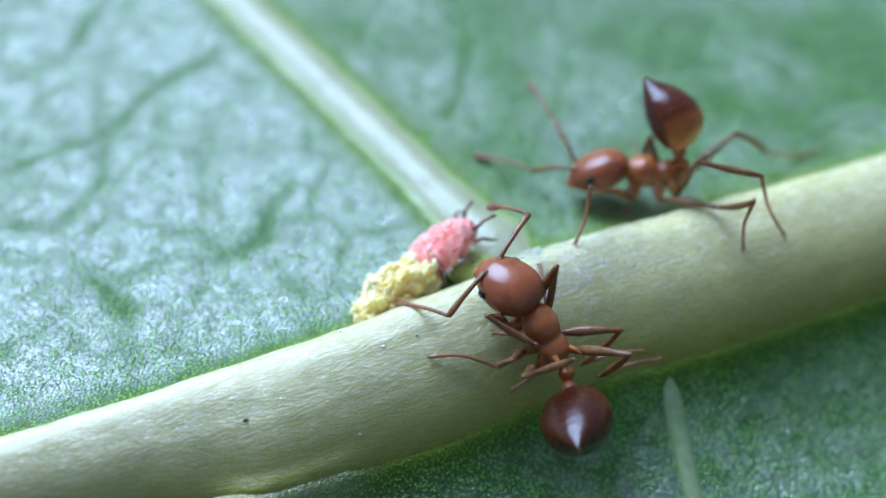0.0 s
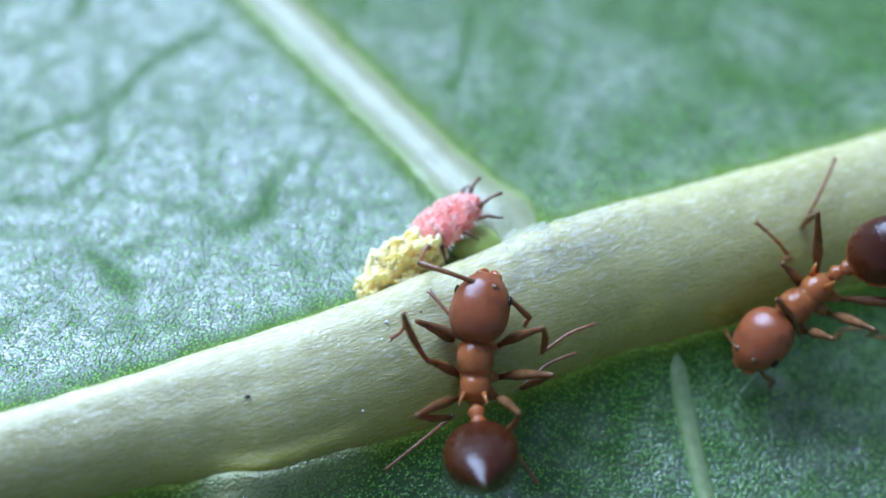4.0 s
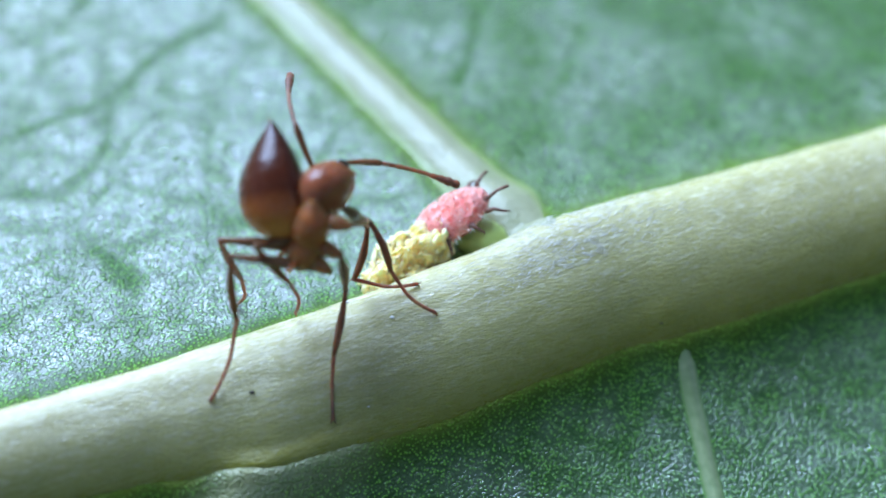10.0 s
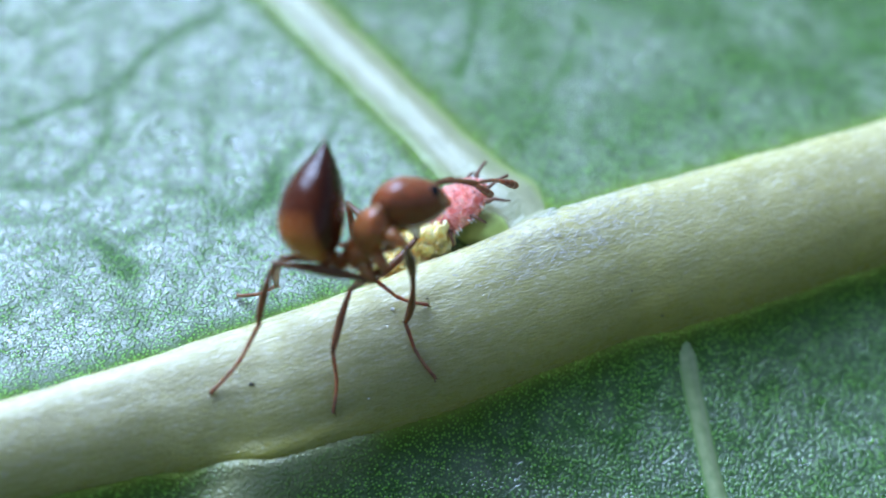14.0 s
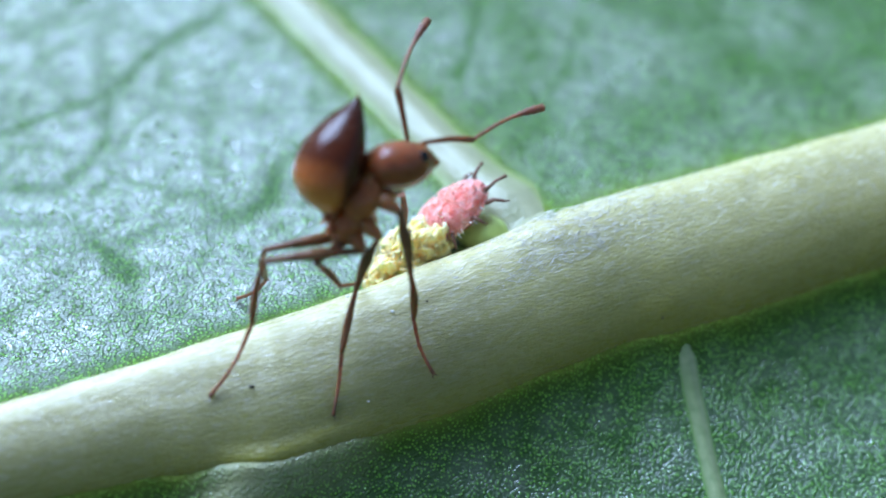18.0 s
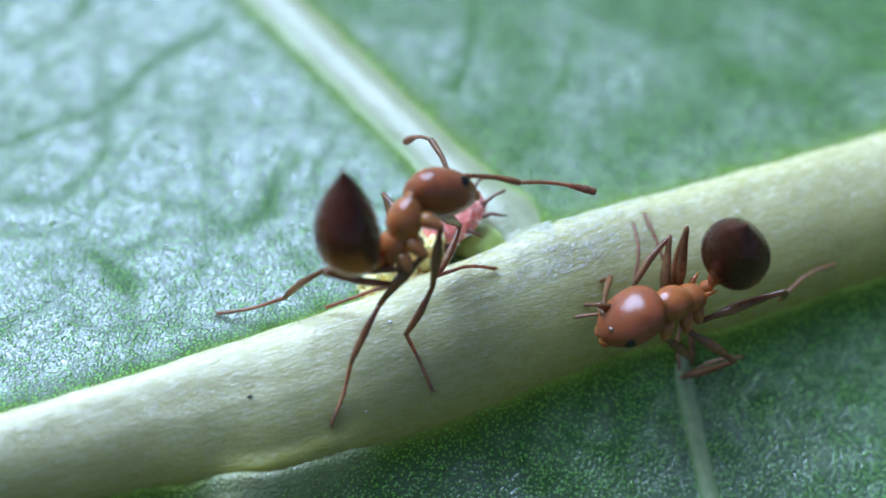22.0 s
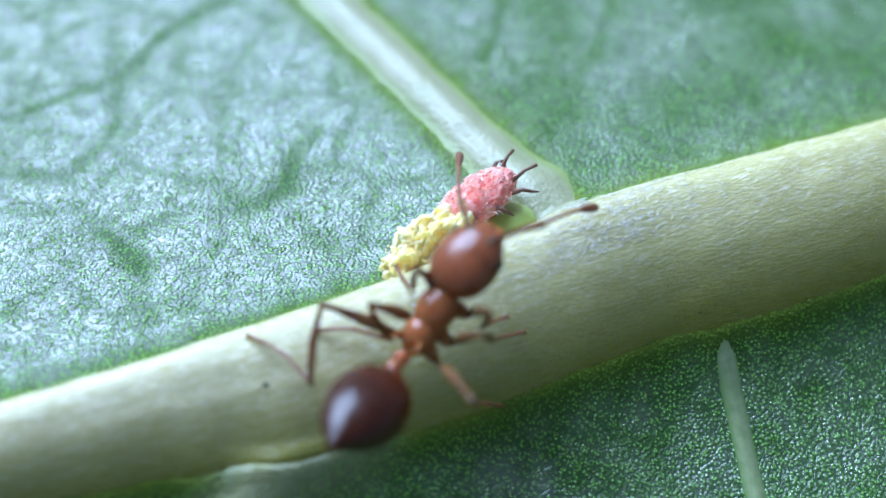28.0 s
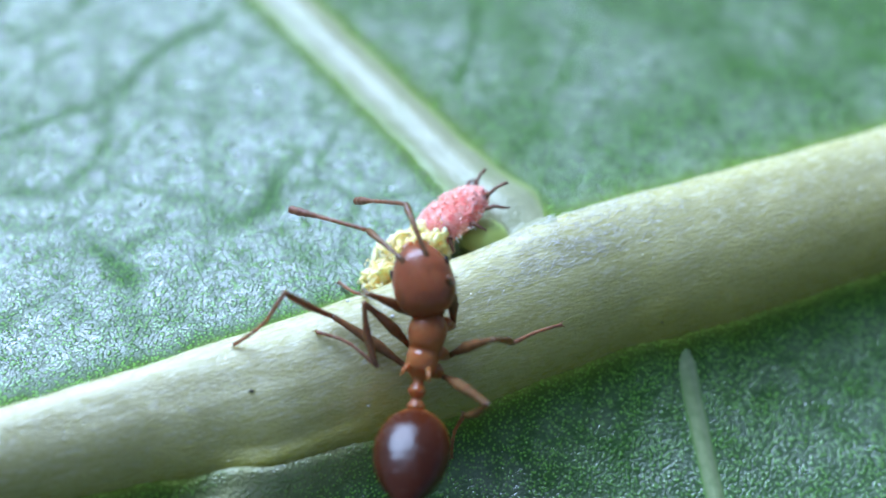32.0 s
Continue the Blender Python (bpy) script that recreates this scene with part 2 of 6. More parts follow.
def blob(radius, rings=12, n=16, bm=None, center=(0, 0, 0)):
    bm = bm or bmesh.new()
    made = bmesh.ops.create_uvsphere(bm, u_segments=n, v_segments=rings, radius=1.0)["verts"]
    for v in made:
        v.co = Vector((v.co.x * radius[0] + center[0], v.co.y * radius[1] + center[1], v.co.z * radius[2] + center[2]))
    return bm


def tube(points, radii, n=8, bm=None):
    """A round limb through points."""
    bm = bm or bmesh.new()
    pts = [Vector(p) for p in points]
    rings = []
    side = None
    for i, p in enumerate(pts):
        d = (pts[min(i + 1, len(pts) - 1)] - pts[max(i - 1, 0)]).normalized()
        side = (side or Vector((0.13, 0.31, 0.94))).copy()
        side = (side - d * side.dot(d)).normalized()
        up = d.cross(side)
        rings.append([bm.verts.new(p + (side * math.cos(2 * math.pi * k / n) + up * math.sin(2 * math.pi * k / n)) * radii[i]) for k in range(n)])
    for a, b in zip(rings, rings[1:]):
        for k in range(n):
            bm.faces.new((a[k], a[(k + 1) % n], b[(k + 1) % n], b[k]))
    bm.faces.new(rings[0][::-1])
    bm.faces.new(rings[-1])
    return bm


# ---- the leaf's surface ----
# along the midrib: x, sideways shift of its middle, half its width
RIB = [(-9.0, -0.07, 0.57), (-6.0, -0.07, 0.61), (-4.2, -0.065, 0.695), (-3.2, -0.085, 0.815), (-2.2, -0.15, 0.96), (-1.2, -0.10, 0.96), (0.0, -0.02, 1.03),
       (1.9, 0.13, 1.05), (2.8, 0.16, 1.04), (3.6, 0.075, 1.075), (4.7, 0.02, 1.12), (6.0, -0.03, 1.12), (7.4, -0.12, 1.14), (10.0, -0.15, 1.15)]


def rib(x, column):
    """Eased from node to node."""
    if x <= RIB[0][0]:
        return RIB[0][column]
    for a, b in zip(RIB, RIB[1:]):
        if x < b[0]:
            u = (x - a[0]) / (b[0] - a[0])
            return a[column] + (b[column] - a[column]) * u * u * (3 - 2 * u)
    return RIB[-1][column]


def axis_y(x):
    return -1.547 + 0.381 * x + 0.0056 * x * x * (1 if abs(x) < 9 else 9 / abs(x)) + rib(x, 1) / 0.934


def half_width(x):
    return rib(x, 2)


def profile(u):
    """The midrib's cross section, rounder on the near side."""
    u = max(-1.0, min(1.0, u))
    return (1 - abs(u) ** 2.5) ** 0.8 if u > 0 else (1 - abs(u) ** 2.4) ** 0.8


def vein_height(x):
    return 0.72 + 0.10 * math.tanh((x + 1.0) / 3.0)


def near(x, y, line):
    """Distance from a broken line."""
    best = 1e9
    for (ax, ay), (bx, by) in zip(line, line[1:]):
        vx, vy = bx - ax, by - ay
        t = max(0.0, min(1.0, ((x - ax) * vx + (y - ay) * vy) / (vx * vx + vy * vy)))
        best = min(best, math.hypot(x - ax - t * vx, y - ay - t * vy))
    return best


SIDE_LINE = [(-22.0, 30.0), (-4.6, 8.2), (0.42, 1.46), (1.05, 0.62), (1.75, -0.15)]
BRANCH_LINE = [(-1.5, -2.95), (-1.89, -3.20), (-2.34, -3.44), (-2.72, -3.75), (-3.0, -4.2), (-3.9, -6.5)]
VEINLET_LINE = [(3.69, -1.10), (3.75, -1.45), (3.90, -2.09), (4.09, -3.15), (4.6, -6.0)]
# the finer veins that lie sunk in the blade
NET = [
    [(-4.05, 5.79), (-5.01, 4.51), (-5.97, 3.18), (-6.91, 2.63), (-8.4, 1.9)],
    [(-5.82, 3.3), (-5.66, 2.36), (-5.99, 1.2), (-6.57, 1.14), (-8.2, 1.2)],
    [(-5.57, 0.24), (-5.12, -0.33), (-4.59, -0.87)],
    [(-2.40, 2.0), (-2.56, 1.45), (-2.82, 0.83), (-3.31, 0.42)],
    [(2.75, 6.4), (2.28, 4.36), (1.95, 3.18), (1.27, 2.09)],
    [(0.80, 6.0), (0.16, 3.76)],
    [(-6.4, 7.4), (-7.03, 5.46), (-7.6, 4.9)],
    [(5.6, 7.0), (4.9, 5.2), (4.6, 3.9)],
]


def lamina(x, y, detail=True):
    """Height of the blade alone, with how deep in a groove and how near a vein's margin a place is."""
    d = (y - axis_y(x)) * 0.934
    w = half_width(x)
    # the blade lies flat beyond the midrib, dips to the far right and falls away steeply on the near side
    right = (x - 0.42) * 0.8 + (y - 1.46) * 0.6
    upper = 0.10 * math.exp(-max(0.0, d - w) / 0.28)
    upper += 0.07 * math.exp(-max(0.0, -right - 0.3) / 0.30) if right < 0 else 0.07 - 0.05 * min(right, 10.0)
    lower = -0.52 - 0.18 * math.tanh((x + 3.0) / 2.0) - 1.5 * (1 - math.exp(-max(0.0, -d - w) / 2.6)) - 0.5 * (1 - math.exp(-max(0.0, -d - w) / 0.45))
    k = (max(-1.0, min(1.0, d / w)) + 1) / 2
    z = lower + (upper - lower) * k * k * (3 - 2 * k)
    groove = pale = 0.0
    if detail and -9 < x < 9 and -6 < y < 8.5:
        wx, wy = x + 0.25 * noise.noise(Vector((x * 0.8, y * 0.8, 11.0))), y + 0.25 * noise.noise(Vector((x * 0.8, y * 0.8, 17.0)))
        nx, ny = x + 0.20 * noise.noise(Vector((x * 1.3, y * 1.3, 21.0))), y + 0.20 * noise.noise(Vector((x * 1.3, y * 1.3, 27.0)))
        for line in NET:
            s = near(nx, ny, line) / (0.19 + 0.07 * noise.noise(Vector((x * 1.1, y * 1.1, 31.0))))
            groove = max(groove, (0.72 + 0.35 * noise.noise(Vector((x * 0.9, y * 0.9, 41.0)))) * math.exp(-s * s))
        near2 = noise.voronoi(Vector((wx * 0.62, wy * 0.62, 0.5)))[0]
        groove = max(groove, 0.45 * math.exp(-((near2[1] - near2[0]) / 0.12) ** 2))
        near2 = noise.voronoi(Vector((wx * 1.7, wy * 1.7, 0.5)))[0]
        groove = max(groove, 0.15 * math.exp(-((near2[1] - near2[0]) / 0.14) ** 2))
        cells = noise.noise(Vector((x * 1.3, y * 1.3, 3.1))) * 0.5 + noise.noise(Vector((x * 3.1, y * 3.1, 7.7))) * 0.35
        lift = 0.040 * (1 if d > 0 else 0.6)
        z += lift * cells - 0.020 * groove
        # a branch vein swells out of the blade on the near side
        if d < 0:
            s = near(x, y, BRANCH_LINE)
            pale = math.exp(-(s / 0.40) ** 2)
            z += 0.30 * pale * max(0.0, min(1.0, (-d / w - 0.8) / 0.3))
    edge = abs(d) - w + 0.05 * noise.noise(Vector((x * 2.0, y * 2.0, 1.0)))
    margin = 0.75 * math.exp(-max(0.0, edge) / (0.10 + (0.12 / (1 + math.exp(-2 * x)) if d > 0 else 0)))
    bald = math.exp(-(max(0.0, edge) / 0.42) ** 2) if d > 0 else math.exp(-(max(0.0, edge) / 0.55) ** 2)
    if d > 0:
        s = near(x, y, SIDE_LINE)
        margin = max(margin, 0.6 * math.exp(-max(0.0, s - 0.36) / 0.22))
        bald = max(bald, math.exp(-(max(0.0, s - 0.38) / 0.40) ** 2))
        # the bloom is patchy beyond the side vein
        if right > 0:
            bald = max(bald, min(1.0, right / 0.6) * max(0.05, min(0.70, 0.44 - 0.9 * noise.noise(Vector((x * 0.55, y * 0.55, 51.0))))))
    else:
        z += 0.05 * math.exp(-((edge - 0.06) / 0.06) ** 2)
        # on the near side the bloom lies in streaky patches, most of them beyond the veinlet
        n = noise.noise(Vector((x * 0.9 + y * 0.5, y * 1.3 - x * 0.4, 61.0))) + 0.5 * noise.noise(Vector((x * 2.3, y * 2.9, 67.0)))
        bald = max(bald, max(0.0, min(0.8, 0.38 - 0.12 * max(0.0, min(3.0, x - 2.0)) - 0.9 * n)))
    return z, groove, margin * (1 - 0.7 * pale), bald * (1 - min(1.0, 1.3 * pale)), pale


def ground(x, y, detail=True):
    """Height of blade and veins together: what feet stand on."""
    d = (y - axis_y(x)) * 0.934
    u = d / half_width(x)
    z = lamina(x, y, detail)[0]
    if abs(u) < 1:
        z += vein_height(x) * profile(u)
    s = near(x, y, SIDE_LINE)
    return z + 0.13 * math.exp(-(s / 0.33) ** 2) * (1 if u > 1 else max(0.0, u))


def spread(a, b, lo, hi, step, grow=1.22):
    """Even steps from a to b that widen out to lo and hi."""
    v = list(np.arange(a, b + step / 2, step))
    s = step
    while v[-1] < hi:
        s *= grow
        v.append(v[-1] + s)
    s = step
    while v[0] > lo:
        s *= grow
        v.insert(0, v[0] - s)
    return v


def sheet(name, verts, faces, material, parent, attrs, label=""):
    me = bpy.data.meshes.new(name)
    me.from_pydata([(x * MM, y * MM, z * MM) for x, y, z in verts], [], faces)
    for f in me.polygons:
        f.use_smooth = True
    for key, values in attrs.items():
        me.attributes.new(key, "FLOAT", "POINT").data.foreach_set("value", values)
    me.materials.append(material)
    ob = new(name, me)
    ob.parent = parent
    if label:
        tagged(ob, label=label)
    return ob


def build_leaf():
    leaf = tagged(new("leaf"), "large green leaf underside with pale raised veins", "leaf", kind="structure")
    xs = spread(-9.0, 9.0, -48, 48, 0.07)
    ys = spread(-5.6, 8.4, -34, 34, 0.07)
    verts, groove, margin, bald, pale = [], [], [], [], []
    for y in ys:
        for x in xs:
            z, g, m, q, v = lamina(x, y)
            d = (y - axis_y(x)) * 0.934
            if abs(d) < half_width(x) * 0.9:
                z -= 0.08
            verts.append((x, y, z))
            groove.append(g)
            margin.append(m)
            bald.append(q)
            pale.append(v)
    nx = len(xs)
    ca, sa = math.cos(radians(21)), math.sin(radians(21))
    faces = []
    for j in range(len(ys) - 1):
        for i in range(nx - 1):
            x, y = (xs[i] + xs[i + 1]) / 2, (ys[j] + ys[j + 1]) / 2 + 1.6
            a, b = x * ca + y * sa, y * ca - x * sa
            if (a / 46) ** 2 + (abs(b) / 27) ** 1.7 < 1:
                k = j * nx + i
                faces.append((k, k + 1, k + nx + 1, k + nx))
    blade = sheet("leaf_blade", verts, faces, LEAF, leaf, {"groove": groove, "margin": margin, "bald": bald, "pale": pale}, "green blade with a pale waxy sheen")
    thick = blade.modifiers.new("thickness", "SOLIDIFY")
    thick.thickness, thick.offset = 0.22 * MM, -1
    # midrib
    verts, faces, margin = [], [], []
    us = [math.sin(math.pi / 2 * (i / 28 - 1)) * 1.0 for i in range(57)]
    xs2 = spread(-9.5, 9.5, -42, 42, 0.07)
    for x in xs2:
        w = half_width(x)
        for u in us:
            d = u * w * 1.16
            px, py = x - d * 0.357, axis_y(x) + d * 0.934
            dd = (py - axis_y(px)) * 0.934
            uu = max(-1.0, min(1.0, dd / half_width(px)))
            z = lamina(px, py)[0] + vein_height(px) * profile(uu)
            z += 0.012 * noise.noise(Vector((px * 0.7, d * 6.0, 2.0)))
            z -= 0.9 * max(0.0, abs(dd) / half_width(px) - 0.985)
            verts.append((px, py, z))
            # far side: narrow green edge; near side: broad grade that paints the flank's shade
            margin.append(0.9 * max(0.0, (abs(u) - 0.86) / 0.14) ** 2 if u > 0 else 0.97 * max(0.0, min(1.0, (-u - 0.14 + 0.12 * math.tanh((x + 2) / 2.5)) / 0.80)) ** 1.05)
    m = len(us)
    for i in range(len(xs2) - 1):
        for j in range(m - 1):
            k = i * m + j
            faces.append((k, k + m, k + m + 1, k + 1))
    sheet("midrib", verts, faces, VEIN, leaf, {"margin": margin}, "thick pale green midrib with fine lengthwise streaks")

    def ridge(name, line, width, height, material, label, tint=0.0, fade_in=0.0, fade_out=0.0):
        """A low raised vein along a line on the blade."""
        pts = []
        for (ax, ay), (bx, by) in zip(line, line[1:]):
            n = max(2, int(math.hypot(bx - ax, by - ay) / 0.10))
            pts += [(ax + (bx - ax) * i / n, ay + (by - ay) * i / n) for i in range(n)]
        pts.append(line[-1])
        vv, ff, mm = [], [], []
        c = 25
        for i, (x, y) in enumerate(pts):
            a, b = pts[max(0, i - 2)], pts[min(len(pts) - 1, i + 2)]
            tx, ty = b[0] - a[0], b[1] - a[1]
            tl = math.hypot(tx, ty)
            nxv, nyv = -ty / tl, tx / tl
            f = 1 + (0.45 * math.exp(-((y - 0.55) / 0.75) ** 2) if name == "side_vein" else 0)
            e = 1.0
            if fade_in:
                e = min(1.0, i * 0.1 / fade_in)
            if fade_out:
                e = min(e, (len(pts) - 1 - i) * 0.1 / fade_out)
            e = e * e * (3 - 2 * e)
            for j in range(c):
                u = 2 * j / (c - 1) - 1
                dd = u * width * f * (0.55 + 0.45 * e) * (1 + 0.10 * noise.noise(Vector((x * 1.7, y * 1.7, u))))
                px, py = x + nxv * dd, y + nyv * dd
                dv = abs(py - axis_y(px)) * 0.934
                zz = ground(px, py) if name == "side_vein" and dv < half_width(px) else lamina(px, py)[0]
                zz += (height * f * (1 - u * u) ** 2 + 0.09) * e - 0.09 + 0.010 * noise.noise(Vector((px * 3, py * 3, 4))) - (0.012 if abs(u) > 0.98 else 0)
                vv.append((px, py, zz))
                mm.append(max(0.0, min(1.0, (abs(u) - 0.55) / 0.40), 0.0 if name == "side_vein" else 1 - e, tint + 0.3 * noise.noise(Vector((px * 2, py * 2, 3)))))
        for i in range(len(pts) - 1):
            for j in range(c - 1):
                k = i * c + j
                ff.append((k, k + c, k + c + 1, k + 1))
        return sheet(name, vv, ff, material, leaf, {"margin": mm}, label)

    ridge("side_vein", SIDE_LINE, 0.49, 0.17, SIDE, "pale side vein that branches off the midrib", fade_out=1.2)
    ridge("veinlet", VEINLET_LINE, 0.17, 0.07, VEINLET, "thin grey-green veinlet", fade_in=0.3)
    # fine pale strands along the midrib, added to stand in for its sparkle
    rnd = random.Random(8)
    bm = bmesh.new()
    for i in range(850):
        x = rnd.gauss(1.9, 0.8) if i < 830 else rnd.uniform(-8, 9)
        u = rnd.uniform(-0.1, 0.75)
        y = axis_y(x) + u * half_width(x) / 0.934
        a = radians(21 + rnd.gauss(0, 22))
        n = rnd.uniform(0.05, 0.15)
        pts = [(x + math.cos(a) * n * t, y + math.sin(a) * n * t) for t in (-0.5, 0, 0.5)]
        lift = (0.0, 0.006, rnd.uniform(0.0, 0.02))
        tube([(px, py, ground(px, py) + h) for (px, py), h in zip(pts, lift)], [0.0022, 0.003, 0.0015], 4, bm)
    tagged(part("vein_hairs", bm, WAX_AND_GLINT, leaf, "short pale strands added as sparkle on the midrib"), kind="stuff")
    # swelling in the angle of the two veins
    bm = blob((0.40, 0.33, 0.30), 14, 18, center=(0.62, 0.10, ground(0.62, 0.10) + 0.02))
    for v in bm.verts:
        v.co += v.co.normalized() * 0.02 * noise.noise(v.co * 5)
    part("swelling", bm, GLAND, leaf, "smooth yellowish-green swelling")
    return leaf


leaf = build_leaf()


# ---- the two waxy bugs in the angle of the veins ----
def waxy_body(length, width, height, rough, seed, lumps=2.2, furrows=0):
    """A lumpy, powdery oval body along x, flat below."""
    bm = blob((length / 2, width / 2, height), 64, 110)
    for v in bm.verts:
        p = Vector(v.co)
        if p.z < 0:
            v.co.z *= 0.35
        s = p * lumps + Vector((seed, 0, 0))
        k = noise.noise(s) * 0.55 + noise.noise(s * 2.7) * 0.35 + noise.noise(s * 6.5) * 0.26 + noise.noise(s * 15) * 0.12
        out = Vector((p.x / length ** 2, p.y / width ** 2, p.z / height ** 2 * 0.6)).normalized()
        v.co += out * rough * k
        if furrows:
            v.co -= out * 0.022 * (0.5 + 0.5 * math.cos(p.x / length * 2 * math.pi * furrows)) * (p.z > 0)
    return bm


def crumbs(count, length, width, height, size, seed):
    """Grains of wax powder that stand on a bug's back."""
    rnd = random.Random(seed)
    bm = bmesh.new()
    for _ in range(count):
        a, c = rnd.uniform(0, 2 * math.pi), rnd.uniform(0.0, 1.0)
        r = math.sqrt(1 - c * c)
        p = Vector((length / 2 * r * math.cos(a), width / 2 * r * math.sin(a), height * c))
        s = size * rnd.uniform(0.5, 1.4)
        m = Matrix.Translation(p) @ Euler((rnd.uniform(0, 6), rnd.uniform(0, 6), rnd.uniform(0, 6))).to_matrix().to_4x4() @ Matrix.Diagonal((s, s * rnd.uniform(0.5, 1), s * rnd.uniform(0.6, 1.3), 1))
        bmesh.ops.create_icosphere(bm, subdivisions=1, radius=1.0, matrix=m)
    return bm


def build_pink_bug():
    bug = tagged(new("pink_bug"), "plump pink mealy bug dusted with wax on the vein", "bug")
    body = part("body", waxy_body(1.36, 0.80, 0.34, 0.085, 3.0, 3.4, 5), PINK, bug)
    part("wax_powder", crumbs(420, 1.37, 0.81, 0.35, 0.018, 5), PINK, body, "pale pink wax grains")
    tagged(body.children[0], kind="stuff")
    part("underside", blob((0.5, 0.30, 0.10), 10, 16, center=(0.06, -0.06, -0.08)), BUG_RED, bug, "orange-brown underside")
    for y, pts in ((-0.16, [(0.56, -0.14, 0.06), (0.68, -0.20, 0.12), (0.80, -0.22, 0.15), (0.98, -0.28, 0.15)]), (0.16, [(0.58, 0.14, 0.06), (0.68, 0.19, 0.13), (0.78, 0.22, 0.16), (0.90, 0.27, 0.14)])):
        part("antenna", tube(pts, [0.048, 0.030, 0.024, 0.026], 8), BUG_LIMB, bug)
    for s in (-1, 1):
        for x, out, fwd in ((0.44, 0.33, 0.26), (0.12, 0.38, 0.12), (-0.20, 0.36, -0.10)):
            o = s * out
            part("leg", tube([(x, s * 0.20, -0.06), (x + fwd * 0.3, o, 0.02), (x + fwd * 0.6, o * 1.16, 0.03), (x + fwd, o * 1.36, -0.06), (x + fwd * 1.3, o * 1.42, -0.12)], [0.035, 0.042, 0.030, 0.022, 0.012], 8), BUG_LIMB, bug)
    rnd = random.Random(4)
    for k in range(16):
        a = rnd.uniform(-2.6, 2.6)
        p = Vector((0.66 * math.cos(a), 0.38 * math.sin(a), 0.02))
        o = Vector((math.cos(a), math.sin(a), rnd.uniform(-0.2, 0.5))) * rnd.uniform(0.08, 0.2)
        part("wax_filament", tube([p, p + o * 0.5, p + o + Vector((0, 0, -0.03))], [0.012, 0.009, 0.004], 5), WAX_AND_GLINT, bug)
    return bug


def build_yellow_bug():
    bug = tagged(new("yellow_bug"), "yellow fluffy waxy bug against the midrib", "bug")
    body = part("body", waxy_body(1.56, 0.80, 0.42, 0.34, 11.0, 2.6), YELLOW, bug)
    tagged(part("wax_powder", crumbs(160, 1.56, 0.82, 0.43, 0.016, 9), YELLOW, body, "loose yellow wax grains"), kind="stuff")
    for k, (x, y, z, r) in enumerate(((-0.60, 0.02, 0.04, 0.17), (-0.52, -0.16, 0.02, 0.14), (0.34, 0.16, 0.22, 0.20), (0.05, 0.20, 0.24, 0.17), (-0.25, 0.16, 0.2, 0.17), (0.52, -0.10, 0.06, 0.16))):
        bm = blob((r, r * 0.85, r * 0.8), 16, 20, center=(x, y, z))
        for v in bm.verts:
            v.co += Vector((noise.noise(v.co * 7), noise.noise(v.co * 7 + Vector((9, 0, 0))), noise.noise(v.co * 7 + Vector((0, 9, 0))))) * 0.12
        part("wax_tuft", bm, YELLOW, bug)
    part("bare_patch", blob((0.16, 0.10, 0.06), 12, 16, center=(-0.32, -0.30, 0.05)), GREY_WAX, bug, "grey bare patch")
    return bug


pink_bug, yellow_bug = build_pink_bug(), build_yellow_bug()
PINK_AT = (0.13, 0.19, 0.44, -14, -18, 34)
yellow_bug.matrix_basis = pose(-0.52 * MM, -0.40 * MM, 0.18 * MM, 12, -10, 30)


# ---- ants ----
FEMUR, TIBIA, FOOT = {"F": 1.00, "M": 1.05, "H": 1.28}, {"F": 0.83, "M": 0.88, "H": 1.00}, {"F": 0.93, "M": 1.00, "H": 1.22}
NECK, WAIST = Vector((0.45, 0, 0.06)), Vector((-0.50, 0, -0.06))
SCAPE, WHIP, WAIST_LENGTH = 0.82, 1.20, 0.45
HIPS = {"F": (0.36, 0.24, -0.40), "M": (-0.08, 0.26, -0.42), "H": (-0.36, 0.24, -0.38)}
LEGS = [(s, k) for s in (-1, 1) for k in "FMH"]
FEELER = Vector((0.70, 0.16, 0.40))


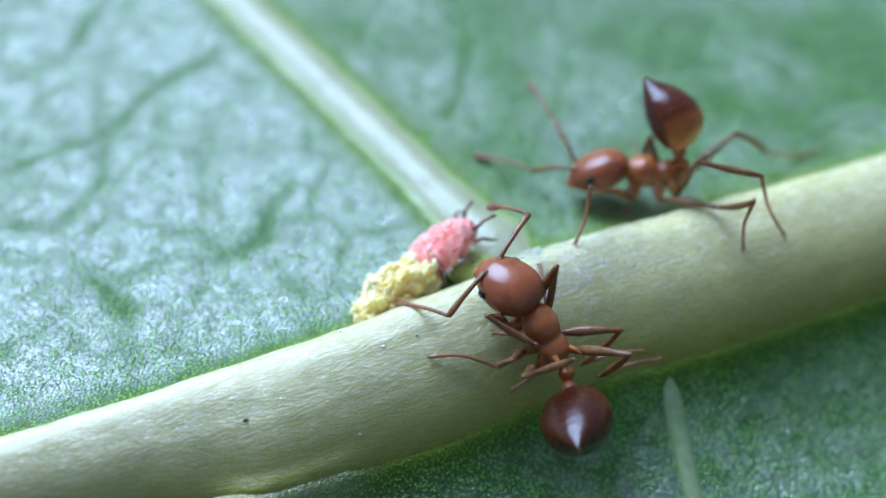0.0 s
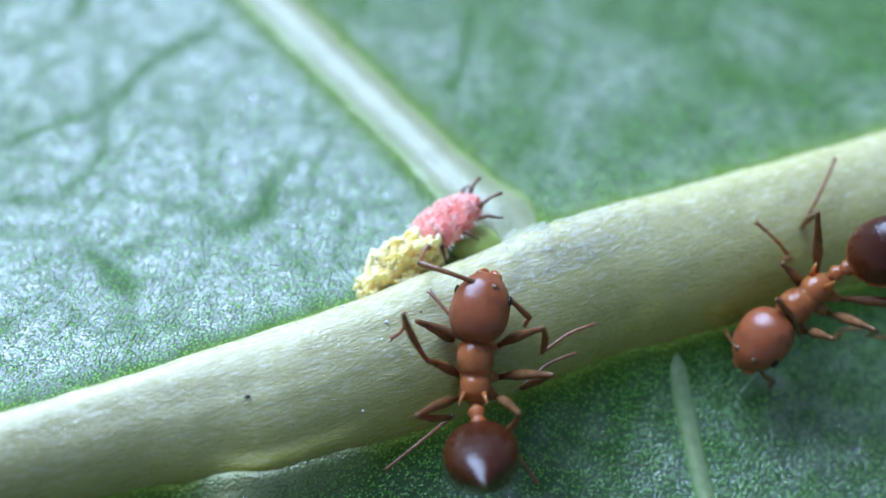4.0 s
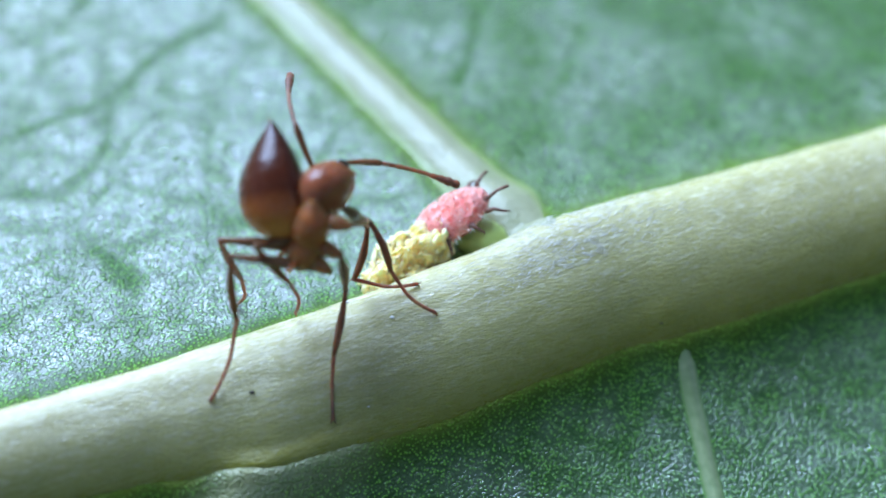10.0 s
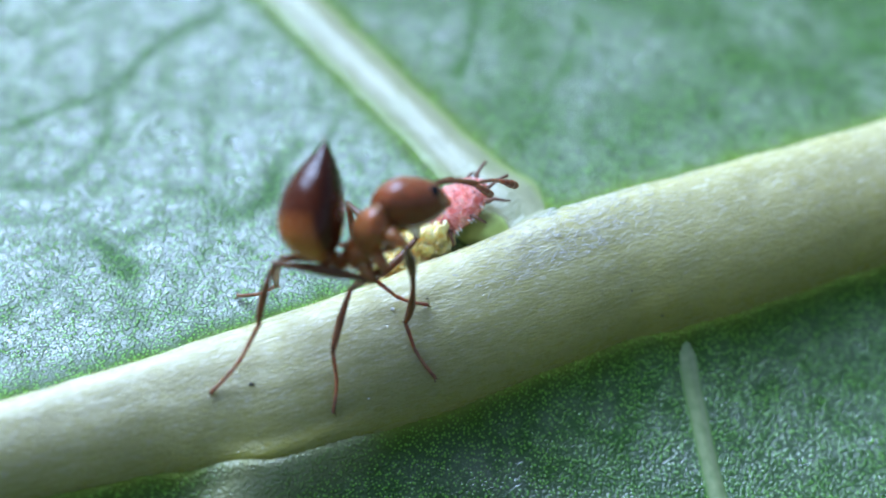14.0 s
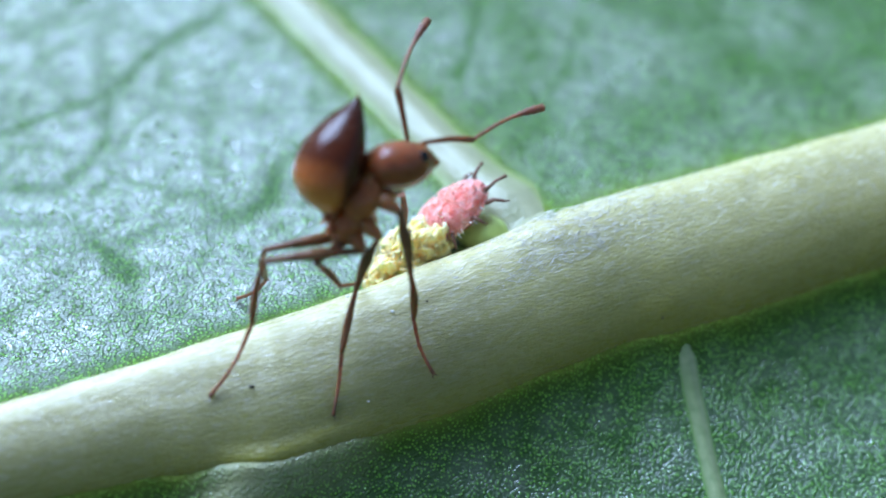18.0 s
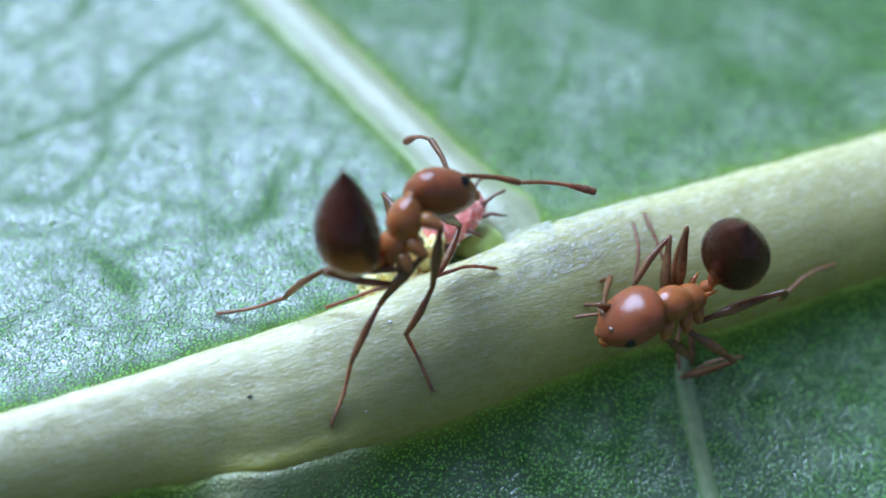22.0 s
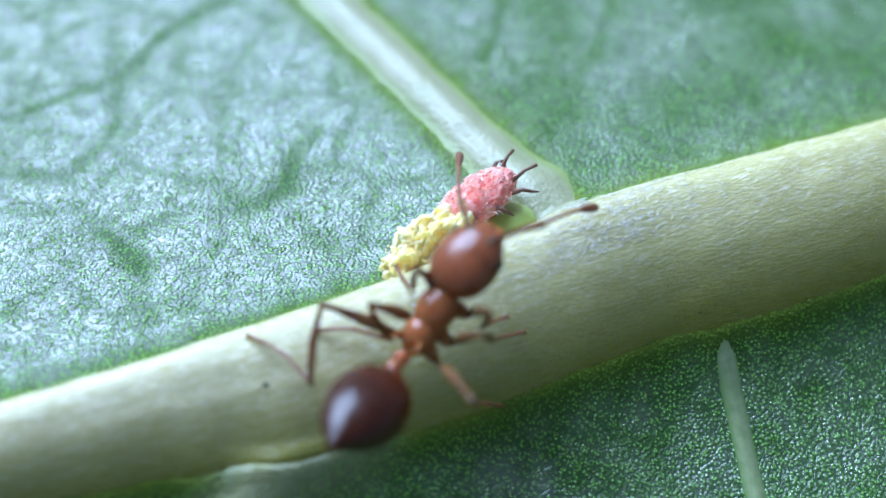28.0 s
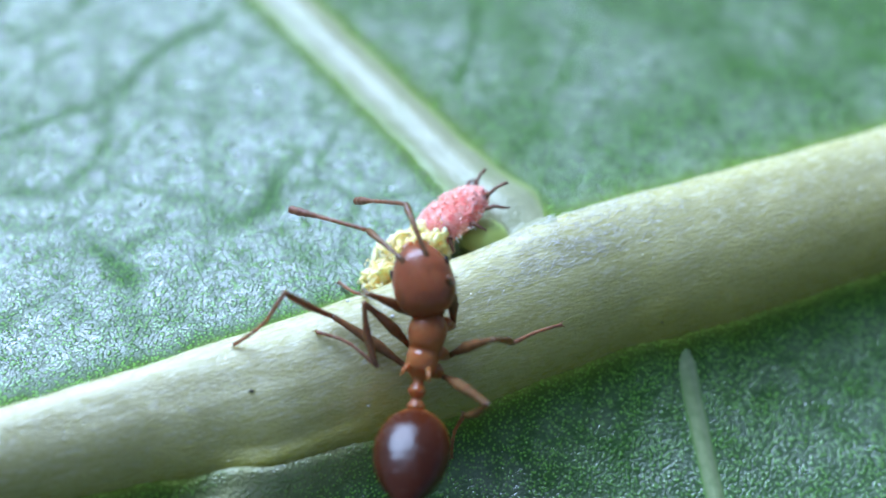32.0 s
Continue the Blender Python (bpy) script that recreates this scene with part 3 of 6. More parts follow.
def build_ant(label, swell):
    ant = tagged(new("ant"), label, "ant", "ants on the leaf")
    p = {}
    # middle body: pronotum hump, waist groove, hind slope
    rows = smooth_sections([(0.50, 0, 0.06, 0.07, 0.07, 0.07), (0.44, 0, 0.05, 0.14, 0.13, 0.14), (0.30, 0, 0.03, 0.245, 0.22, 0.25), (0.12, 0, 0.02, 0.265, 0.25, 0.27),
                            (-0.03, 0, 0.0, 0.225, 0.22, 0.27), (-0.10, 0, -0.02, 0.20, 0.17, 0.26), (-0.20, 0, -0.03, 0.225, 0.20, 0.24), (-0.36, 0, -0.05, 0.205, 0.19, 0.20),
                            (-0.46, 0, -0.08, 0.13, 0.10, 0.13), (-0.54, 0, -0.08, 0.055, 0.05, 0.05)], 4)
    thorax = part("thorax", loft(rows, 28), AMBER, ant, "glossy amber middle body")
    for s in (-1, 1):
        part("spine", tube([(-0.34, 0.14 * s, 0.09), (-0.44, 0.18 * s, 0.15), (-0.52, 0.20 * s, 0.19)], [0.045, 0.028, 0.005], 8), AMBER, thorax)
        for k, (x, y, z) in HIPS.items():
            a = Vector((x * 0.80 + (0.02 if k == "F" else 0), s * 0.11, -0.14))
            b = Vector((x, y * s, z))
            part("coxa", tube([a, a.lerp(b, 0.35), a.lerp(b, 0.75), b, b + (b - a) * 0.1], [0.10, 0.115, 0.085, 0.055, 0.03], 12), COXA, thorax, "paler hip segment")
    # head
    rows = smooth_sections([(-0.10, 0, 0.15, 0.06, 0.06, 0.06), (-0.06, 0, 0.15, 0.22, 0.15, 0.15), (0.04, 0, 0.15, 0.34, 0.25, 0.24), (0.20, 0, 0.15, 0.41, 0.32, 0.30), (0.40, 0, 0.15, 0.42, 0.34, 0.32),
                            (0.58, 0, 0.16, 0.39, 0.31, 0.30), (0.73, 0, 0.18, 0.31, 0.25, 0.25), (0.84, 0, 0.19, 0.22, 0.16, 0.18), (0.91, 0, 0.19, 0.13, 0.08, 0.10)], 4)
    rows = [(x, yy, zz, w * 1.01, u * 0.96, dn * 0.96) for x, yy, zz, w, u, dn in rows]
    head = p["head"] = part("head", loft(rows, 32, 2.15), HEAD, ant, "rounded reddish-amber head")
    part("neck", tube([(-0.10, 0, -0.02), (0.02, 0, 0.03), (0.12, 0, 0.08)], [0.095, 0.11, 0.13], 14), AMBER, head)
    for s in (-1, 1):
        part("eye", blob((0.085, 0.035, 0.080), 14, 18, center=(0.57, 0.388 * s, 0.19)), EYE, head, "small black eye")
        part("feeler_socket", blob((0.055, 0.05, 0.045), 10, 12, center=(0.69, 0.155 * s, 0.385)), LIMB, head)
        part("mandible", tube([(0.82, 0.13 * s, 0.17), (0.89, 0.12 * s, 0.16), (0.94, 0.06 * s, 0.16), (0.95, 0.012 * s, 0.16)], [0.085, 0.075, 0.05, 0.012], 10), AMBER, head)
    # waist of two knots
    rows = smooth_sections([(-0.03, 0, 0, 0.06, 0.06, 0.06), (0.05, 0, 0, 0.075, 0.07, 0.06), (0.14, 0, 0.01, 0.125, 0.11, 0.09), (0.22, 0, 0.0, 0.10, 0.08, 0.07), (0.27, 0, 0, 0.075, 0.06, 0.06),
                            (0.35, 0, 0.01, 0.125, 0.11, 0.10), (0.43, 0, 0, 0.11, 0.09, 0.09), (0.50, 0, 0, 0.07, 0.06, 0.06)], 4)
    p["waist"] = part("waist", loft(rows, 18), AMBER, ant, "two-knotted amber waist")
    # gaster
    rows = smooth_sections([(-0.05, 0, -0.03, 0.09, 0.08, 0.09), (0.0, 0, -0.07, 0.25, 0.20, 0.25), (0.09, 0, -0.09, 0.40, 0.31, 0.40), (0.24, 0, -0.10, 0.51, 0.40, 0.52), (0.42, 0, -0.09, 0.55, 0.42, 0.56),
                            (0.62, 0, -0.07, 0.52, 0.39, 0.53), (0.80, 0, -0.04, 0.43, 0.31, 0.43), (0.96, 0, -0.01, 0.29, 0.21, 0.29), (1.08, 0, 0.01, 0.15, 0.12, 0.15), (1.16, 0, 0.02, 0.06, 0.05, 0.06), (1.20, 0, 0.02, 0.012, 0.01, 0.01)], 5)
    rows = [(x * swell, yy, zz, w * 0.94, u * 0.88, dn * 0.88) for x, yy, zz, w, u, dn in rows]
    gaster = p["gaster"] = part("gaster", loft(rows, 36, 2.1), GASTER, ant, "dark glossy pointed abdomen, amber at its base")
    me = gaster.data
    along = [max(0.0, min(1.0, v.co.x / MM / 1.2 / swell)) for v in me.vertices]
    shade = [min(1.0, a + 0.55 * max(0.0, min(1.0, (v.co.z / MM + 0.02) / 0.22))) for a, v in zip(along, me.vertices)]
    band = [1.0 if (a < 0.50) else 0.66 if a < 0.70 else 0.33 if a < 0.86 else 0.0 for a in along]
    me.attributes.new("along", "FLOAT", "POINT").data.foreach_set("value", shade)
    me.attributes.new("band", "FLOAT", "POINT").data.foreach_set("value", band)
    part("sting", tube([(1.17 * swell, 0, 0), (1.25 * swell, 0, 0.01)], [0.02, 0.003], 6), LIMB, gaster)
    # legs, each of three joints along x
    for s, k in LEGS:
        a, b, c = FEMUR[k], TIBIA[k], FOOT[k]
        rows = [(-0.03, 0.045), (0.06, 0.05), (0.16, 0.052), (0.42, 0.098), (0.62, 0.082), (0.85, 0.052), (0.97, 0.050), (1.03, 0.035)]
        p[s, k, 0] = part("femur", tube([(t * a, 0, 0.035 * math.sin(math.pi * max(0.0, min(1.0, t)))) for t, r in rows], [r * 0.86 for t, r in rows], 12), LIMB, ant)
        rows = [(-0.04, 0.030), (0.04, 0.042), (0.20, 0.046), (0.50, 0.068), (0.80, 0.060), (0.97, 0.042), (1.02, 0.03)]
        p[s, k, 1] = tib = part("tibia", tube([(t * b, 0, 0.045 * math.sin(math.pi * max(0.0, min(1.0, t)))) for t, r in rows], [r * 0.86 for t, r in rows], 10), LIMB, ant)
        part("spur", tube([(b * 0.96, 0, -0.02), (b * 1.08, 0, -0.07)], [0.012, 0.003], 5), TARSUS, tib)
        rows = [(-0.03, 0.028), (0.03, 0.032), (0.45, 0.024), (0.47, 0.030), (0.62, 0.022), (0.64, 0.028), (0.76, 0.022), (0.78, 0.028), (0.88, 0.024), (0.98, 0.030), (1.0, 0.02)]
        p[s, k, 2] = tar = part("tarsus", tube([(t * c, 0, 0.09 * math.sin(math.pi * max(0.0, t))) for t, r in rows], [r for t, r in rows], 8), TARSUS, ant, "thin reddish foot joints")
        for q in (-1, 1):
            part("claw", tube([(c * 0.98, 0, 0), (c * 0.98 + 0.04, 0.03 * q, 0.015), (c * 0.98 + 0.06, 0.045 * q, -0.02)], [0.014, 0.011, 0.003], 5), LIMB, tar)
    for s in (-1, 1):
        rows = [(-0.02, 0.028), (0.05, 0.036), (0.2, 0.032), (0.6, 0.040), (0.9, 0.050), (1.0, 0.042), (1.02, 0.03)]
        p[s, "scape"] = part("scape", tube([(t * SCAPE, 0, 0.04 * math.sin(math.pi * t)) for t, r in rows], [r for t, r in rows], 10), LIMB, ant)
        pts, rad = [], []
        for i in range(11):
            t0, t1 = i / 11, (i + 1) / 11
            r = 0.030 if i < 7 else (0.040, 0.052, 0.062, 0.058)[i - 7]
            for t, f in ((t0 + 0.004, 0.80), ((t0 + t1) / 2, 1.05), (t1 - 0.004, 0.92)):
                pts.append((t * WHIP, 0, 0.06 * math.sin(math.pi * t)))
                rad.append(r * f)
        pts.append((WHIP * 1.01, 0, 0))
        rad.append(0.02)
        p[s, "whip"] = part("antenna_whip", tube(pts, rad, 10), TARSUS, ant, "beaded feeler with a club")
    return ant, p


# ---- keyed movement ----
# Each row: seconds, then places in millimetres: waist, neck, jaw, waist end, abdomen tip, above the back,
# then knee and foot of the six legs (right fore, mid, hind, left fore, mid, hind), then bend and tip of both feelers.
ANT_ONE = [
    (0, 1.88, -1.91, 0.41, 1.4, -1.35, 1.01, 0.72, -0.77, 1.21, 1.99, -2.28, 0.17, 1.93, -3.59, 0.8, 2.05, -2.11, 1.48, 1.77, -1.06, 1.52, 1.62, -0.38, 0.76, 2.77, -1.4, 0.48, 3.22, -1.27, -0.21, 2.76, -2.16, 0.91, 3.49, -1.29, -0.39, 0.76, -1.84, 1.38, 0.89, -1.41, 0.43, 1.09, -2.36, 1.06, -0.04, -1.81, 0.38, 1.24, -2.69, 1.13, 1.16, -2.03, -0.15, 1.41, -0.15, 1.63, 0.88, 0.66, 0.92, 0.23, -1.54, 1, -0.51, -0.84, 0.38),
    (0.5, 1.33, -1.66, 1.1, 0.94, -0.88, 1.48, 0.43, -0.24, 1.06, 1.42, -2.1, 1.15, 0.89, -1.3, 2.25, 1.31, -1.64, 2.2, 1.9, -0.88, 1.65, 1.92, -0.59, 0.68, 1.75, -1.03, 1.83, 2.36, -0.45, 0.66, 2.71, -1.38, 1.08, 3.15, -1.27, -0.17, 0.28, -1.65, 1.59, 0.21, -1.5, 0.5, 0.51, -2.03, 1.57, -0.52, -1.97, 0.38, 0.94, -2.85, 0.59, 1.25, -2.83, -1.18, 0.93, 0.32, 0.83, 1.27, 1.22, 0.12, -0.16, -0.75, 0.76, -0.66, -0.37, -0.26),
    (1, 0.93, -1.32, 1.51, 0.26, -0.65, 1.54, -0.53, -0.44, 1.11, 1.01, -1.67, 1.81, -0.21, -0.8, 2.67, 0.61, -1, 2.52, 1.33, -0.55, 1.7, 1.23, 0.33, 0.23, 1.54, -0.35, 1.71, 2.41, -0.17, 0.73, 2.55, -1.1, 1.49, 3.46, -1.16, -0.53, -0.06, -1.51, 1.86, 0.06, -1.32, 0.6, 0, -1.62, 1.97, -0.69, -2.04, 0.37, 0.89, -2.69, 1.37, 1.25, -2.83, -1.18, 0.06, 0.32, 1.53, 0.56, 1.11, 0.78, -0.63, 0.04, 0.89, -1.07, 0.21, -0.21),
    (1.5, 0.83, -1.34, 1.52, 0.16, -0.67, 1.54, -0.63, -0.46, 1.11, 0.93, -1.7, 1.77, -0.11, -0.97, 2.5, 0.51, -1.02, 2.53, 1.25, -0.57, 1.69, 1.23, 0.33, 0.23, 1.61, -0.52, 1.61, 2.41, -0.17, 0.73, 2.08, -1.41, 1.72, 3.15, -1.27, -0.17, -0.12, -1.53, 1.87, 0.06, -1.32, 0.6, 0.15, -1.89, 1.94, -0.52, -1.97, 0.38, 0.73, -2.7, 0.93, 1.25, -2.83, -1.18, 0.04, 0.24, 1.35, 0.32, 1.22, 0.71, -1.28, -1.06, 1.12, -2.09, -1.4, 0.3),
    (2, 1.27, -1.84, 0.85, 0.94, -1.04, 1.23, 0.86, -0.12, 1.24, 1.39, -2.17, 1.16, 1.64, -3.04, 2.18, 1.26, -1.81, 1.96, 1.53, -1.29, 1.61, 1.9, -0.17, 0.76, 2.12, -0.84, 1.14, 2.68, -0.39, 0.62, 2.68, -1.61, 0.8, 3.15, -1.27, -0.17, 0.43, -1.68, 1.53, 0.06, -1.32, 0.6, 0.46, -2.2, 1.3, -0.71, -2.06, 0.37, 0.88, -3.03, 0.65, 1.25, -2.83, -1.18, 1.51, 0.15, 0.91, 1.6, 0.65, -0.18, 0.52, 0.25, 0.92, 0.28, 1.28, 0.35),
    (2.5, 1.41, -2.08, 0.42, 0.78, -1.5, 0.83, 0.34, -0.74, 1.08, 1.71, -2.42, 0.41, 1.97, -3.7, 1.06, 1.42, -2.09, 1.52, 1.35, -1.85, 1.07, 2.62, -0.92, 0.34, 2.22, -1.46, 0.53, 2.67, -1.19, 0.11, 2.56, -2.03, 0.68, 3.09, -1.43, -0.35, 0.32, -1.93, 1.28, 0.06, -1.32, 0.6, 0.39, -2.22, 1.09, -0.52, -1.97, 0.38, 0.99, -3.24, 0.75, 1.25, -2.83, -1.18, 1.15, -0.28, 0.93, 2.11, 0.11, 0.35, -0.37, -0.68, 1.59, -1.4, -0.07, 1.51),
    (3, 0.98, -2.63, -0.22, 1.53, -1.94, 0.12, 2.28, -1.5, 0.43, 0.96, -3.08, -0.21, 0.83, -4.48, 0.19, 1.03, -2.57, 0.88, 2, -2.61, 0.46, 2.22, -2.14, -0.91, 1.91, -2.84, 0.39, 1.95, -2.25, -0.91, 1.57, -3.48, 0.42, 1.84, -2.64, -1.22, 1.48, -2.3, 0.5, 0.06, -1.32, 0.6, 0.43, -2.45, 0.29, -0.52, -1.97, 0.38, 0.2, -3.19, 0.15, -0.68, -3.32, -1.01, 2.43, -2.32, 0.03, 2.92, -2.94, -0.87, 1.72, -0.9, 1.09, 2.35, -0.18, 0.37),
    (3.5, 0.9, -2.76, -0.32, 1.19, -2.03, 0.22, 1.69, -1.46, 0.74, 0.89, -3.21, -0.34, 0.8, -4.58, 0.14, 0.84, -2.92, 0.78, 1.82, -2.34, 0.63, 2.45, -1.42, -0.02, 1.98, -2.69, 0.31, 2.2, -1.75, -0.29, 1.53, -3.39, 0.42, 1.65, -3.3, -1.55, 0.53, -2, 0.63, 0.06, -1.32, 0.6, 0.29, -2.5, 0.38, -0.52, -1.97, 0.38, 0.09, -3.27, 0.15, -0.68, -3.32, -1.01, 2.13, -2.11, 0.23, 2.21, -1.91, -0.95, 0.7, -1.27, 1.09, 1.12, -0.32, 0.5),
    (5.5, -1.22, -2.27, 1.5, -1.52, -1.37, 1.57, -1.88, -0.53, 1.66, -1.08, -2.46, 1.88, -0.89, -2.58, 3.32, -1.35, -1.89, 2.53, -0.27, -1.28, 1.21, 0.55, -1.62, 0.38, -0.65, -2.49, 1.8, -0.4, -2.18, 0.22, -1.04, -3.12, 1.94, -1.17, -2.52, 0.16, -2.47, -1.6, 1.76, -2.63, -1.2, 0.09, -2.32, -2.25, 1.83, -2.59, -2.09, 0.63, -2, -3.03, 2.04, -1.55, -2.86, -0.03, -1.21, -0.11, 1.43, -0.43, 0.51, 0.77, -2.33, -0.14, 1.47, -2.88, 0.03, 0.42),
    (6, -1.47, -2.28, 1.64, -1.63, -1.35, 1.8, -1.86, -0.46, 1.81, -1.43, -2.63, 1.92, -1.55, -2.55, 3.28, -1.52, -1.97, 2.71, -0.91, -1.56, 2.2, -0.28, -1.22, 0.66, -1.04, -0.82, 1.23, -0.4, -2.18, 0.22, -1.07, -3.17, 2.03, -1.17, -2.52, 0.16, -2.46, -0.83, 0.9, -2.39, -0.87, 0.07, -2.75, -2.02, 1.72, -2.96, -2.08, 0.61, -2.24, -3.15, 2.01, -1.55, -2.86, -0.03, -0.86, -0.6, 1.97, -0.14, -0.03, 1.19, -2.18, -0.03, 1.54, -2.71, 0.78, 0.84),
    (7, -1.84, -2.21, 1.75, -1.47, -1.51, 2.32, -0.59, -1.32, 2.16, -1.92, -2.34, 2.05, -2.42, -1.39, 2.89, -2.53, -1.76, 2.51, -1.06, -1.19, 1.54, -0.64, -1.91, 0.43, -1.62, -1.95, 0.89, -1.52, -3, -0.19, -2.81, -2.43, 2.07, -3.15, -3.01, 0.32, -1.24, -0.94, 1.15, -1.08, -1.28, 0.63, -1.92, -2.62, 1.86, -1.97, -2, 0.6, -2.82, -1.84, 1.8, -2.85, -2.03, 0.61, -0.3, -1.28, 1.75, 0.7, -1.66, 1.21, -0.65, -0.31, 2, 0.04, 0.41, 1.33),
    (8, -1.9, -2.17, 1.78, -1.64, -2.02, 2.68, -1.27, -1.33, 2.2, -1.9, -2.34, 2.17, -2.46, -1.48, 3.12, -2.59, -2.58, 2.54, -1.09, -1.21, 1.84, -0.09, -1.62, 0.49, -1.4, -1.86, 0.96, -1.52, -3, -0.19, -2.76, -2.22, 2.04, -3.15, -3.01, 0.32, -1.09, -1.2, 1.55, -0.35, -1.22, 0.66, -1.99, -2.67, 2.07, -2.07, -1.72, 0.62, -2.69, -2.49, 2.24, -2.85, -2.03, 0.61, -1.04, -0.68, 2.1, -0.37, -0.11, 1.28, -2.2, -1.18, 2.49, -3.1, -0.42, 2.24),
    (9, -1.7, -1.83, 1.96, -1.38, -1.49, 2.8, -0.61, -1.02, 2.64, -1.84, -2.06, 2.3, -2.41, -1.07, 3.26, -2.43, -1.53, 2.81, -0.77, -1.04, 2.01, -0.1, -1.64, 0.47, -1.46, -1.84, 1.22, -1.52, -3, -0.19, -2.75, -2.08, 2.32, -3.15, -3.01, 0.32, -1.01, -0.99, 1.49, -0.37, -1.21, 0.64, -1.76, -2.42, 2.14, -2.07, -1.72, 0.62, -2.66, -1.85, 2.11, -3.03, -1.14, 0.07, -0.1, -0.51, 2.83, 0.71, 0.33, 2.57, -1.02, -0.09, 2.46, -0.71, 0.89, 1.84),
    (10, -1.88, -1.94, 1.96, -1.61, -1.64, 2.82, -1.29, -0.86, 2.44, -1.99, -1.54, 2.31, -2.27, -0.51, 3.46, -2.61, -2.12, 2.78, -1, -1.07, 1.85, -0.09, -1.62, 0.49, -1.33, -1.72, 1.13, -1.52, -3, -0.19, -2.73, -1.99, 2.2, -3.15, -3.01, 0.32, -1.04, -0.96, 1.59, -0.35, -1.22, 0.66, -2.38, -1.99, 2.41, -2.07, -1.72, 0.62, -2.91, -1.69, 2.17, -3.03, -1.14, 0.07, -0.85, -0.46, 2.35, 0.22, -0.38, 1.82, -1.9, -0.48, 2.96, -2.09, 0.69, 2.81),
    (11, -1.77, -1.77, 2.08, -1.2, -1.53, 2.8, -0.42, -1.05, 2.81, -2.03, -1.74, 2.44, -1.83, -0.57, 3.34, -2.28, -1.38, 2.99, -0.76, -1.08, 2.02, -0.09, -1.62, 0.49, -1.49, -1.81, 1.22, -1.52, -3, -0.19, -2.75, -2.01, 2.21, -3.15, -3.01, 0.32, -0.92, -1.04, 1.45, -0.69, -1.21, 0.65, -1.73, -2.42, 2.31, -2.07, -1.72, 0.62, -2.69, -1.61, 2.17, -3.03, -1.14, 0.07, -0.08, -0.56, 2.69, 0.82, 0.22, 2.52, -0.85, -0.12, 3.09, -0.43, 0.97, 3.4),
    (12, -1.57, -1.87, 2.15, -1.35, -0.94, 2.25, -1.01, -0.14, 2, -1.61, -1.78, 2.58, -1.73, -0.68, 3.81, -2.37, -1.67, 2.56, -0.77, -0.67, 1.73, 0.24, -1.12, 0.64, -1.37, -1.34, 0.98, -1.52, -3, -0.19, -2.68, -1.8, 1.93, -3.15, -3.01, 0.32, -1.01, -0.15, 1.78, -0.23, 0.92, 0.03, -2.05, -1.72, 2.06, -2.02, -1.27, 0.09, -2.65, -1.29, 1.87, -3.03, -1.14, 0.07, -0.7, 0.35, 2.8, -0.18, 1.43, 2.88, -2.13, 0.3, 2.69, -2.84, 1.1, 3.22),
    (13, -1.71, -1.99, 1.72, -1.29, -1.84, 2.56, -0.41, -1.62, 2.41, -1.99, -2.1, 2.04, -1.89, -1.07, 3.03, -2.4, -1.85, 2.58, -0.96, -1.89, 1.29, -0.63, -2.41, 0.1, -1.48, -2.03, 0.9, -1.52, -3, -0.19, -2.77, -2.02, 2.2, -3.15, -3.01, 0.32, -0.79, -1.25, 1.29, -0.21, -1.63, 0.51, -1.74, -2.58, 2.01, -2.07, -1.72, 0.62, -2.56, -2.07, 1.98, -3.03, -1.14, 0.07, 0.27, -1.44, 2.87, 1.16, -0.71, 2.53, -0.73, -0.57, 2.42, -0.7, 0.42, 1.74),
    (14, -1.21, -1.9, 1.79, -0.76, -1.7, 2.61, 0, -1.3, 2.28, -1.56, -2.01, 2.05, -1.54, -1.01, 3.02, -1.83, -1.54, 2.68, -0.4, -1.91, 1.33, -0.1, -2.46, -0.12, -1.26, -1.85, 1.15, -1.52, -3, -0.19, -2.48, -2.1, 2.21, -3.15, -3.01, 0.32, -0.36, -1.09, 1.35, -0.21, -1.63, 0.51, -1.32, -0.84, 1.78, -1.22, -0.58, 0.09, -2.13, -1.89, 1.88, -3.03, -1.14, 0.07, 0.46, -0.79, 2.13, 1.06, -0.11, 1.35, 0.11, -0.53, 1.92, 0.7, 0, 1.02),
    (14.5, -1.21, -1.88, 1.85, -0.68, -1.73, 2.62, -0.11, -1.08, 2.29, -1.3, -2.19, 2.16, -1.4, -1.34, 3.35, -1.77, -1.58, 2.75, -0.42, -1.95, 1.33, -0.1, -2.46, -0.12, -1.18, -1.99, 1.06, -1.52, -3, -0.19, -2.17, -2.09, 2.03, -3.15, -3.01, 0.32, -0.34, -1.05, 1.37, -0.21, -1.63, 0.51, -1.3, -0.84, 1.74, -1.22, -0.58, 0.09, -2.12, -1.9, 1.89, -3.03, -1.14, 0.07, 0.11, -0.32, 2.37, 0.91, 0.56, 2.54, -0.12, -0.34, 1.94, 0.54, 0.59, 1.56),
    (16.5, -1.34, -1.81, 1.94, -0.94, -1.59, 2.78, -0.33, -1.1, 2.3, -1.41, -1.97, 2.36, -1.3, -1.15, 3.56, -2.05, -1.7, 2.79, -0.52, -1.82, 1.5, -0.1, -2.46, -0.12, -1.28, -1.83, 1.2, -1.52, -3, -0.19, -2.26, -2.08, 2.08, -3.15, -3.01, 0.32, -0.65, -0.75, 1.63, -0.3, -0.05, 0.08, -1.53, -1.32, 1.23, -1.22, -0.58, 0.09, -2.27, -1.79, 2.03, -3.03, -1.14, 0.07, 0.22, -0.63, 2.7, 0.97, 0.13, 2.15, -0.31, -0.32, 2.07, 0.25, 0.61, 1.56),
